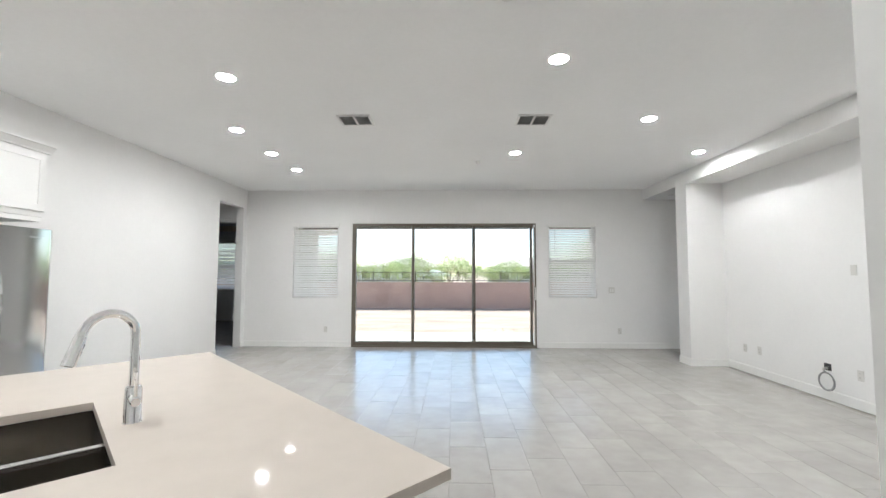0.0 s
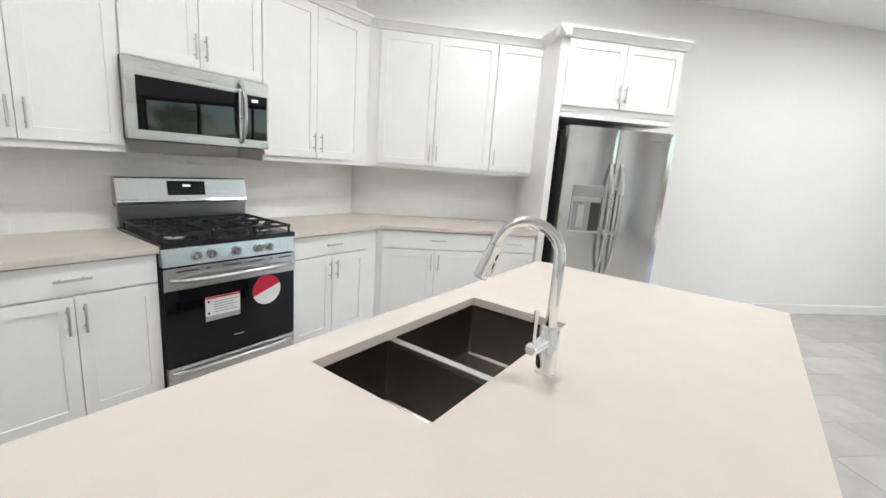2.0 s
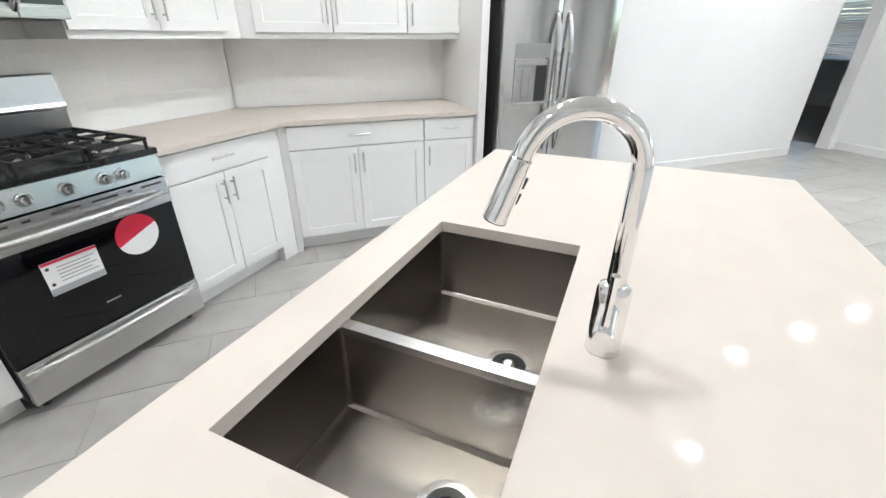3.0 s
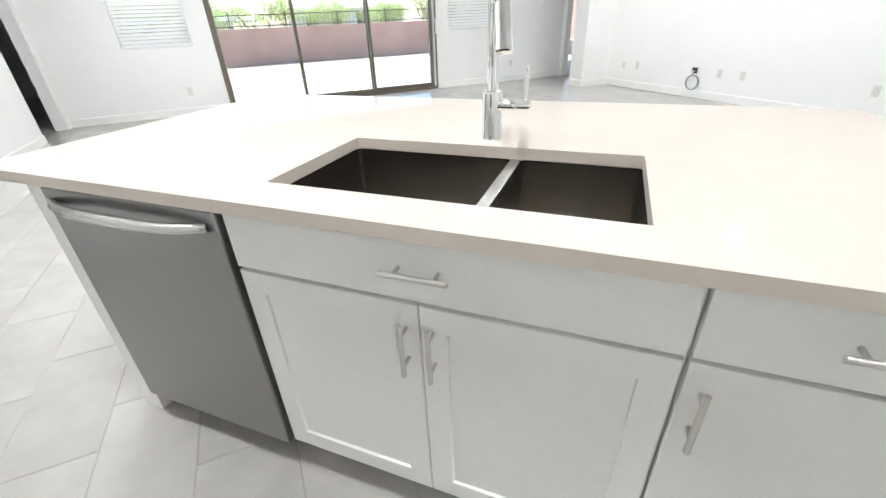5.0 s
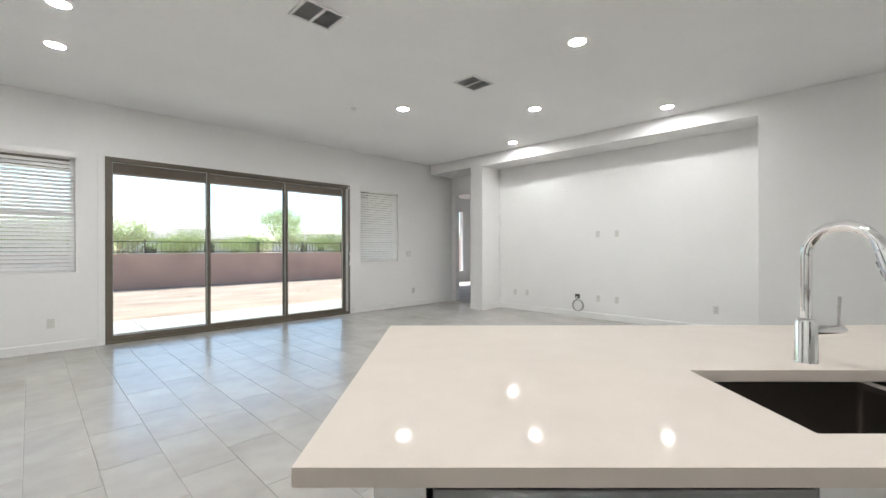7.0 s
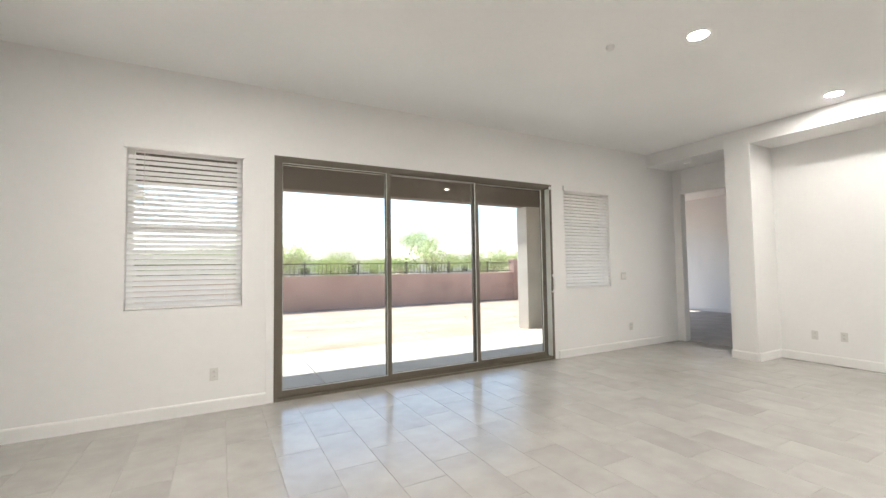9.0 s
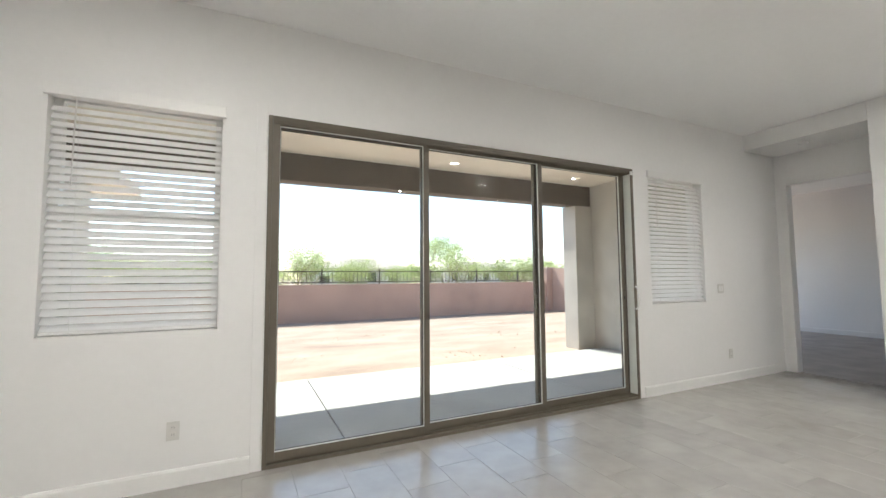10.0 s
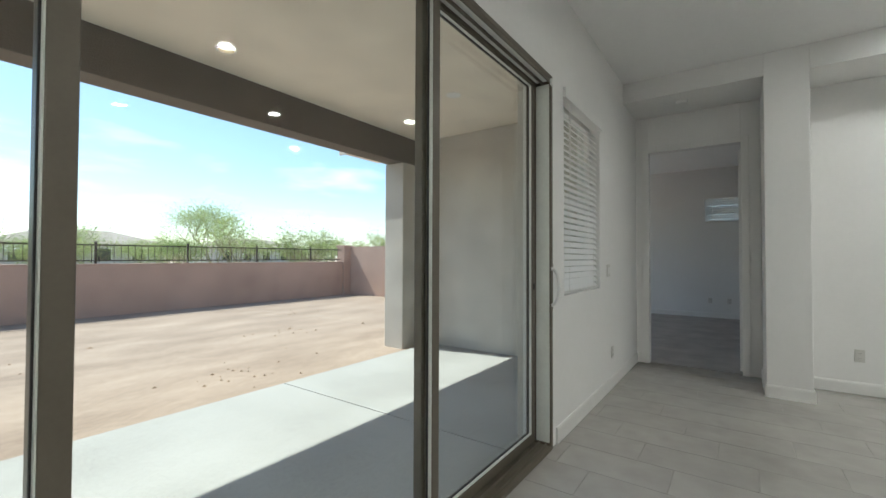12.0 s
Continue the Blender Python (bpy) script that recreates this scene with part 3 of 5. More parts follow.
# ---------------------------------------------------------------- pantry door and bedroom door
def panel_door(name, m, w, h, rows, label):
    """A moulded door leaf; local x runs from the hinge to the free edge, its faces look along y."""
    d = thing(name, m, label, "door", kind="structure")
    bm = bmesh.new()
    t, st = 0.035, 0.115
    pitch = (h - 0.13) / rows
    zs = [(0.13 + i * pitch, 0.13 + i * pitch + pitch - 0.13) for i in range(rows)]
    box(bm, 0, st, 0, t, 0.012, h)
    box(bm, w - st, w, 0, t, 0.012, h)
    prev = 0.012
    for a, b in zs + [(h, h)]:
        box(bm, st, w - st, 0, t, prev, a)
        prev = b
    part("leaf_frame", bm, TRIM, d)
    for a, b in zs:
        bm = bmesh.new()
        for side in (0, 1):
            y0 = 0.010 if side == 0 else t - 0.010
            y1 = 0.004 if side == 0 else t - 0.004
            o = [bm.verts.new(p) for p in ((st, y0, a), (w - st, y0, a), (w - st, y0, b), (st, y0, b))]
            i0 = [bm.verts.new(p) for p in ((st + 0.03, y0, a + 0.03), (w - st - 0.03, y0, a + 0.03), (w - st - 0.03, y0, b - 0.03), (st + 0.03, y0, b - 0.03))]
            i1 = [bm.verts.new(p) for p in ((st + 0.05, y1, a + 0.05), (w - st - 0.05, y1, a + 0.05), (w - st - 0.05, y1, b - 0.05), (st + 0.05, y1, b - 0.05))]
            for q, r in ((o, i0), (i0, i1)):
                for k in range(4):
                    bm.faces.new((q[k], q[(k + 1) % 4], r[(k + 1) % 4], r[k]))
            bm.faces.new(i1)
        part("door_panel", bm, TRIM, d)
    for s, y in ((-1, 0.0), (1, t)):
        bm = bmesh.new()
        tube(bm, [(w - 0.06, y, 0.97), (w - 0.06, y + s * 0.012, 0.97)], 0.031, 20)
        tube(bm, [(w - 0.06, y + s * 0.012, 0.97), (w - 0.06, y + s * 0.045, 0.97)], 0.012, 12)
        tube(bm, [(w - 0.055, y + s * 0.045, 0.97), (w - 0.10, y + s * 0.048, 0.97), (w - 0.175, y + s * 0.045, 0.968)], [0.011, 0.009, 0.007], 10)
        part("door_handle", bm, NICKEL, d, "brushed nickel lever handle", smooth=True)
    for z in (0.25, 1.2, h - 0.25):
        rod("hinge", [(-0.006, -0.004, z - 0.05), (-0.006, -0.004, z + 0.05)], 0.007, NICKEL, d, "nickel hinge", n=8)
    return d


# free edge at island x = -0.38, seat side y = 1.07
panel_door("door_2", ISLAND @ pose(0.413, 1.075, 0, 0, 0, 180), 0.80, 2.42, 6, "white six-panel door standing open with a nickel lever")
panel_door("door_3", pose(4.30, 7.46, 0, 0, 0, -25), 0.86, 2.44, 6, "white panelled bedroom door standing open")


# ---------------------------------------------------------------- kitchen cabinets
def shaker(name, x0, x1, z0, z1, y, parent, rail=0.057):
    """A cabinet door with a recessed middle, its face at local y, looking to -y."""
    bm = bmesh.new()
    g = 0.0016
    x0, x1, z0, z1 = x0 + g, x1 - g, z0 + g, z1 - g
    e = 0.0015

    def loop(a, yy):
        return [bm.verts.new(p) for p in ((x0 + a, yy, z0 + a), (x1 - a, yy, z0 + a), (x1 - a, yy, z1 - a), (x0 + a, yy, z1 - a))]

    loops = [loop(0, y + 0.019), loop(0, y + e), loop(e, y), loop(rail, y), loop(rail + 0.002, y + 0.007)]
    for p, q in zip(loops, loops[1:]):
        for k in range(4):
            bm.faces.new((p[k], p[(k + 1) % 4], q[(k + 1) % 4], q[k]))
    bm.faces.new(loops[-1])
    bm.faces.new(loops[0][::-1])
    return part(name, bm, CAB, parent)


def slab_front(name, x0, x1, z0, z1, y, parent):
    return block(name, (x0 + 0.0016, x1 - 0.0016, y, y + 0.019, z0 + 0.0016, z1 - 0.0016), CAB, parent, bevel=0.0015)


def pull(x, y, z, upright, parent, length=0.135):
    bm = bmesh.new()
    a = Vector((0, 0, 1)) if upright else Vector((1, 0, 0))
    c = Vector((x, y, z))
    off = Vector((0, -0.030, 0))
    tube(bm, [c + off - a * length / 2, c + off + a * length / 2], 0.0058, 10)
    for s in (-1, 1):
        tube(bm, [c + a * s * length * 0.30, c + off + a * s * length * 0.30], 0.0045, 8)
    return part("handle", bm, NICKEL, parent, "brushed nickel bar pull", smooth=True)


def base_cabinet(m, x0, x1, y, doors, label, back, hinge="", end=0.0, name="base_cabinet", open_top=False):
    """A floor unit whose fronts stand at local y. doors: the lines between door leaves."""
    c = thing(name, m, label, "cabinet", "kitchen base cabinets")
    if open_top:
        bm = bmesh.new()
        for b in ((x0, x0 + 0.018, y + 0.020, back, 0.10, 0.876), (x1 - 0.018, x1, y + 0.020, back, 0.10, 0.876), (x0 + 0.018, x1 - 0.018, y + 0.020, y + 0.038, 0.10, 0.876),
                  (x0 + 0.018, x1 - 0.018, back - 0.012, back, 0.10, 0.876), (x0 + 0.018, x1 - 0.018, y + 0.038, back - 0.012, 0.10, 0.118)):
            box(bm, *b)
        part("body", bm, CAB, c)
    else:
        block("body", (x0, x1, y + 0.020, back, 0.10, 0.876), CAB, c)
    block("toe_kick", (x0, x1, y + 0.085, y + 0.10, 0.0, 0.10), CAB, c, "white recessed toe board")
    d0, d1 = x0 + 0.0025, x1 - 0.0025 - end
    dr = slab_front("drawer_front", d0, d1, 0.725, 0.868, y, c)
    pull((d0 + d1) / 2, y, 0.80, False, dr)
    edges = [d0, *doors, d1]
    for i, (a, b) in enumerate(zip(edges, edges[1:])):
        d = shaker("door", a, b, 0.115, 0.718, y, c)
        right = (i == 0 and len(edges) == 3) or hinge == "left"
        pull(b - 0.030 if right else a + 0.030, y, 0.615, True, d)
    return c


def wall_cabinet(m, x0, x1, y, z0, z1, doors, label, back, single="", rail=0.035, d_end=0.0, d_start=0.0, category="cabinet"):
    c = thing("wall_cabinet", m, label, category, "kitchen wall cabinets")
    block("body", (x0, x1, y + 0.020, back, z0, z1), CAB, c, bevel=0.001)
    d0, d1 = x0 + 0.0025 + d_start, x1 - 0.0025 - d_end
    edges = [d0, *doors, d1]
    for i, (a, b) in enumerate(zip(edges, edges[1:])):
        d = shaker("door", a, b, z0 + rail, z1 - 0.012, y, c)
        right = (i == 0 and len(edges) == 3) or single == "right"
        pull(b - 0.030 if right else a + 0.030, y, z0 + rail + 0.115, True, d)
    return c


def crown(name, m, x0, x1, y, z, label="white crown moulding on the wall cabinets"):
    bm = bmesh.new()
    prism(bm, [(y + 0.05, z), (y + 0.004, z), (y, z + 0.012), (y - 0.030, z + 0.05), (y - 0.040, z + 0.055), (y - 0.040, z + 0.072), (y + 0.05, z + 0.072)], x0, x1)
    ob = tagged(part(name, bm, CAB), label, "trim", kind="structure")
    ob.matrix_world = m
    return ob


CT = 0.908    # top of the worktops
# range wall: fronts at s = -1.755, uppers at s = -2.065
base_cabinet(RANGE_WALL, 0.42, 1.36, 1.755, [0.89], "white shaker base cabinet with one drawer", 2.395)
base_cabinet(RANGE_WALL, 1.36, 2.035, 1.755, [1.70], "white shaker base cabinet beside the range", 2.395)
base_cabinet(RANGE_WALL, 2.805, 3.47, 1.755, [3.138], "white shaker base cabinet between range and corner", 2.395)
oriented("cabinet_filler", RANGE_WALL, [(3.47, 3.591, 1.775, 2.395, 0.0, 0.876)], CAB, "white corner filler panel", "cabinet panel")
oriented("cabinet_filler_west", WEST, [(1.286, 1.33, 3.795, 4.425, 0.0, 0.876)], CAB, "white corner filler panel", "cabinet panel")
base_cabinet(WEST, 1.33, 2.235, 3.775, [1.767], "white shaker base cabinet with drawer and two doors", 4.425)
base_cabinet(WEST, 2.235, 2.625, 3.775, [], "narrow white shaker base cabinet beside the refrigerator", 4.425)
wall_cabinet(RANGE_WALL, 0.40, 1.225, 2.065, 1.355, 2.445, [0.81], "tall white shaker wall cabinet", 2.395)
wall_cabinet(RANGE_WALL, 1.225, 2.035, 2.065, 1.355, 2.445, [1.632], "tall white shaker wall cabinet beside the microwave", 2.395)
wall_cabinet(RANGE_WALL, 2.035, 2.80, 2.065, 1.835, 2.445, [2.418], "short white shaker wall cabinet above the microwave", 2.395, rail=0.008)
wall_cabinet(RANGE_WALL, 2.80, 3.740, 2.065, 1.355, 2.445, [3.222], "tall white shaker wall cabinet in the corner", 2.395, d_end=0.095)
wall_cabinet(WEST, 1.173, 2.238, 4.10, 1.355, 2.445, [1.732], "tall white shaker wall cabinet with two doors", 4.425, d_start=0.082)
wall_cabinet(WEST, 2.238, 2.685, 4.10, 1.355, 2.445, [], "narrow white shaker wall cabinet beside the refrigerator", 4.425)
wall_cabinet(WEST, 2.685, 3.665, 3.715, 1.90, 2.445, [3.172], "white shaker cabinet above the refrigerator", 4.425, rail=0.045)
fp = thing("refrigerator_surround", WEST, "tall white panel at the side of the refrigerator", "cabinet panel")
block("panel", (2.628, 2.683, 3.735, 4.425, 0.0, 2.445), CAB, fp, bevel=0.001)
block("rail", (2.685, 3.665, 3.737, 4.40, 1.86, 1.898), CAB, fp)
crown("crown_moulding", RANGE_WALL, 0.40, 3.715, 2.065, 2.445)
crown("crown_moulding", WEST, 1.185, 2.63, 4.10, 2.445)
crown("crown_moulding", WEST, 2.588, 3.705, 3.715, 2.445)
crown("crown_moulding", pose(0, 0, 0), -4.42, -3.675, 2.628, 2.445)


def worktop(name, m, polygon, holes, label):
    """A stone worktop of a polygon (x, y), 30 mm thick, with slightly eased edges."""
    bm = bmesh.new()
    top = [bm.verts.new((x, y, CT)) for x, y in polygon]
    bot = [bm.verts.new((x, y, CT - 0.030)) for x, y in polygon]
    n = len(polygon)
    sides = [bm.faces.new((top[i], top[(i + 1) % n], bot[(i + 1) % n], bot[i])) for i in range(n)]
    if holes:
        x0, x1, y0, y1 = holes
        ht = [bm.verts.new((x, y, CT)) for x, y in ((x0, y0), (x1, y0), (x1, y1), (x0, y1))]
        hb = [bm.verts.new((x, y, CT - 0.030)) for x, y in ((x0, y0), (x1, y0), (x1, y1), (x0, y1))]
        for i in range(4):
            j = (i + 1) % 4
            bm.faces.new((ht[i], ht[j], hb[j], hb[i]))
            bm.faces.new((top[i], top[j], ht[j], ht[i]))
            bm.faces.new((bot[i], hb[i], hb[j], bot[j]))
    else:
        bm.faces.new(top)
        bm.faces.new(bot[::-1])
    keen = [e for e in bm.edges if len(e.link_faces) == 2 and e.calc_face_angle(0) > 1.0]
    bmesh.ops.bevel(bm, geom=keen, offset=0.003, segments=2, affect="EDGES", profile=0.5)
    ob = tagged(part(name, bm, QUARTZ), label, "worktop")
    ob.matrix_world = m
    return ob


ROOT = math.sqrt(0.5)


def su(s, u):
    """World x, y of a place given across (s) and along (u) the island."""
    return (s - u) * ROOT, (s + u) * ROOT


inner = (-3.755, -1.73 / ROOT + 3.755)
worktop("worktop", pose(0, 0, 0), [su(-1.73, 2.803), inner, (-3.755, 2.626), (WW + 0.003, 2.626), (WW + 0.003, -2.397 / ROOT - WW), su(-2.397, 2.803)], None,
        "white quartz worktop round the kitchen corner")
worktop("worktop", pose(0, 0, 0), [su(-1.73, 0.42), su(-1.73, 2.037), su(-2.397, 2.037), su(-2.397, 0.42)], None, "white quartz worktop beside the range")

# ---------------------------------------------------------------- island
IX = [-3.475, -1.19, -0.335, 0.81]    # worktop: far end, near end, working side, seat side
SINK = (-2.592, -1.826, -0.222, 0.158)
worktop("island_worktop", ISLAND, [(IX[0], IX[2]), (IX[1], IX[2]), (IX[1], IX[3]), (IX[0], IX[3])], SINK, "large white quartz island worktop with sink cutout")
base_cabinet(ISLAND, -2.663, -1.745, -0.300, [-2.211], "white island sink cabinet with false drawer and doors", 0.30, open_top=True)
base_cabinet(ISLAND, -1.745, -1.29, -0.300, [], "white island cabinet with drawer and single door", 0.30)
isl = thing("kitchen_island", ISLAND, "white painted island end panels and posts", "island")
block("end_panel", (-3.36, -3.275, -0.295, 0.32, 0.0, 0.877), CAB, isl, bevel=0.002)
block("end_panel", (-1.29, -1.255, -0.298, 0.32, 0.0, 0.877), CAB, isl, bevel=0.002)
block("back_panel", (-3.275, -1.29, 0.30, 0.32, 0.0, 0.877), CAB, isl)
for a in (-3.36, -1.41):
    p = block("post", (a, a + 0.15, 0.52, 0.69, 0.0, 0.877), CAB, isl, "square white island post", bevel=0.002)
    block("post_base", (a - 0.012, a + 0.162, 0.508, 0.702, 0.0, 0.11), CAB, p, bevel=0.003)
outlet_post = thing("outlet", ISLAND @ pose(-3.361, 0.605, 0.69, 0, 0, -90), "white duplex outlet on the island post", "outlet", "outlets")
block("plate", (-0.057, 0.057, -0.006, 0.0, -0.035, 0.035), WHITE_PLASTIC, outlet_post, bevel=0.002)


def sink():
    s = thing("kitchen_sink", ISLAND, "undermount stainless steel double-bowl kitchen sink", "sink")
    x0, x1, y0, y1 = SINK
    zt, zb = CT - 0.032, 0.668
    xm = -2.125
    for a, b, dx in ((x0 - 0.004, xm - 0.011, -2.36), (xm + 0.011, x1 + 0.004, -1.985)):
        c0, c1 = y0 - 0.004, y1 + 0.004
        top = zt
        bm = bmesh.new()
        rows = []
        for yy0, yy1, xx0, xx1, z in ((c0, c1, a, b, top), (c0, c1, a, b, zb + 0.010), (c0 + 0.010, c1 - 0.010, a + 0.010, b - 0.010, zb)):
            rows.append([bm.verts.new(p) for p in ((xx0, yy0, z), (xx1, yy0, z), (xx1, yy1, z), (xx0, yy1, z))])
        for r0, r1 in zip(rows, rows[1:]):
            for k in range(4):
                bm.faces.new((r0[k], r0[(k + 1) % 4], r1[(k + 1) % 4], r1[k]))
        bm.faces.new(rows[-1])
        up = [e for e in bm.edges if abs(e.verts[0].co.z - e.verts[1].co.z) > 0.1]
        bmesh.ops.bevel(bm, geom=up, offset=0.014, segments=3, affect="EDGES", profile=0.5)
        bmesh.ops.solidify(bm, geom=list(bm.faces), thickness=-0.0015)
        p = part("bowl", bm, SINK_STEEL, s, "brushed stainless bowl, its colour darkened for the shade inside", smooth=True)
        bm = bmesh.new()
        tube(bm, [(dx, 0.055, zb + 0.0005), (dx, 0.055, zb + 0.006), (dx, 0.055, zb + 0.007)], [0.057, 0.056, 0.045], 28)
        d = part("drain", bm, CHROME, p, "polished drain flange", smooth=True)
        bm = bmesh.new()
        tube(bm, [(dx, 0.055, zb + 0.0075), (dx, 0.055, zb + 0.009)], [0.041, 0.040], 24)
        part("drain_cup", bm, BLACK, p, "dark drain opening", smooth=True)
        bm = bmesh.new()
        tube(bm, [(dx, 0.055, zb + 0.0092), (dx, 0.055, zb + 0.014), (dx, 0.055, zb + 0.022)], [0.022, 0.020, 0.006], 16)
        part("strainer", bm, CHROME, p, "small chrome strainer knob", smooth=True)
    block("divider", (xm - 0.0135, xm + 0.0135, y0 - 0.002, y1 + 0.002, zt - 0.016, zt + 0.001), STEEL_SIDE, s, "flat steel bridge between the bowls", bevel=0.002)


sink()


def faucet():
    f = thing("kitchen_faucet", ISLAND @ pose(-2.211, 0.240, CT), "polished chrome pull-down kitchen faucet beside the sink", "faucet")
    bm = bmesh.new()
    tube(bm, [(0, 0, 0), (0, 0, 0.004), (0, 0, 0.115), (0, 0, 0.122), (0, 0, 0.126)], [0.029, 0.0275, 0.0265, 0.024, 0.017], 28)
    part("body", bm, CHROME, f, smooth=True)
    ang = radians(-69)
    way = Vector((math.cos(ang), math.sin(ang), 0))
    pts = [Vector((0, 0, 0.12)), Vector((0, 0, 0.21)), Vector((0, 0, 0.303))]
    r = 0.082
    for i in range(1, 15):
        a = math.pi * i / 14 * 0.93
        pts.append(Vector((0, 0, 0.303)) + way * (r - r * math.cos(a)) + Vector((0, 0, r * math.sin(a))))
    bm = bmesh.new()
    tube(bm, pts, 0.0145, 18)
    part("spout", bm, CHROME, f, "high-arc chrome gooseneck spout", smooth=True)
    d = (pts[-1] - pts[-2]).normalized()
    bm = bmesh.new()
    q = pts[-1]
    tube(bm, [q + d * 0.001, q + d * 0.003, q + d * 0.02, q + d * 0.075, q + d * 0.096, q + d * 0.099], [0.0145, 0.0165, 0.017, 0.0185, 0.0195, 0.017], 20)
    head = part("spray_head", bm, CHROME, f, "chrome pull-down spray head", smooth=True)
    side = -way
    for k in (0.038, 0.062):
        c = q + d * k + side * 0.016
        bm = bmesh.new()
        tube(bm, [c - d * 0.008, c + d * 0.008], [0.006, 0.005], 8)
        part("button", bm, DARK, head, "dark rubber spray button", smooth=True)
    bm = bmesh.new()
    tube(bm, [(0.012, -0.003, 0.088), (0.098, -0.006, 0.090), (0.102, -0.006, 0.0902)], [0.0165, 0.0160, 0.013], 18)
    part("valve", bm, CHROME, f, "chrome side valve", smooth=True)
    bm = bmesh.new()
    tube(bm, [(0.088, -0.006, 0.098), (0.089, -0.006, 0.135), (0.091, -0.006, 0.188)], [0.006, 0.0048, 0.0062], 10)
    part("lever", bm, CHROME, f, "slim upright lever", smooth=True)


faucet()


def arched_bar(bm, x0, x1, y, z, bow, r, n=14, upright=False):
    """A bar that bows outwards (to -y) between its two ends."""
    pts = []
    for i in range(n + 1):
        k = i / n
        out = bow * (1 - (2 * k - 1) ** 4)
        along = x0 + (x1 - x0) * k
        pts.append((z, y - out, along) if upright else (along, y - out, z))
    tube(bm, pts, [r * (0.8 + 0.2 * math.sin(math.pi * i / n)) for i in range(n + 1)], 12)


def dishwasher():
    d = thing("dishwasher", ISLAND, "dark stainless steel dishwasher built into the island", "dishwasher")
    x0, x1 = -3.268, -2.668
    block("body", (x0 + 0.004, x1 - 0.004, -0.28, 0.28, 0.10, 0.872), DARK, d)
    block("door", (x0 + 0.003, x1 - 0.003, -0.312, -0.28, 0.105, 0.862), DARK_STEEL, d, "brushed stainless door", bevel=0.004)
    bm = bmesh.new()
    arched_bar(bm, x0 + 0.03, x1 - 0.03, -0.312, 0.825, 0.040, 0.015)
    part("handle", bm, STEEL_SIDE, d, "bowed stainless bar handle", smooth=True)
    block("toe_kick", (x0 + 0.004, x1 - 0.004, -0.235, -0.22, 0.0, 0.10), DARK, d, "dark recessed toe plate")
    for x in (x0 + 0.04, x1 - 0.04):
        rod("foot", [(x, -0.2, 0.0), (x, -0.2, 0.10)], 0.012, DARK, d, n=8)


dishwasher()


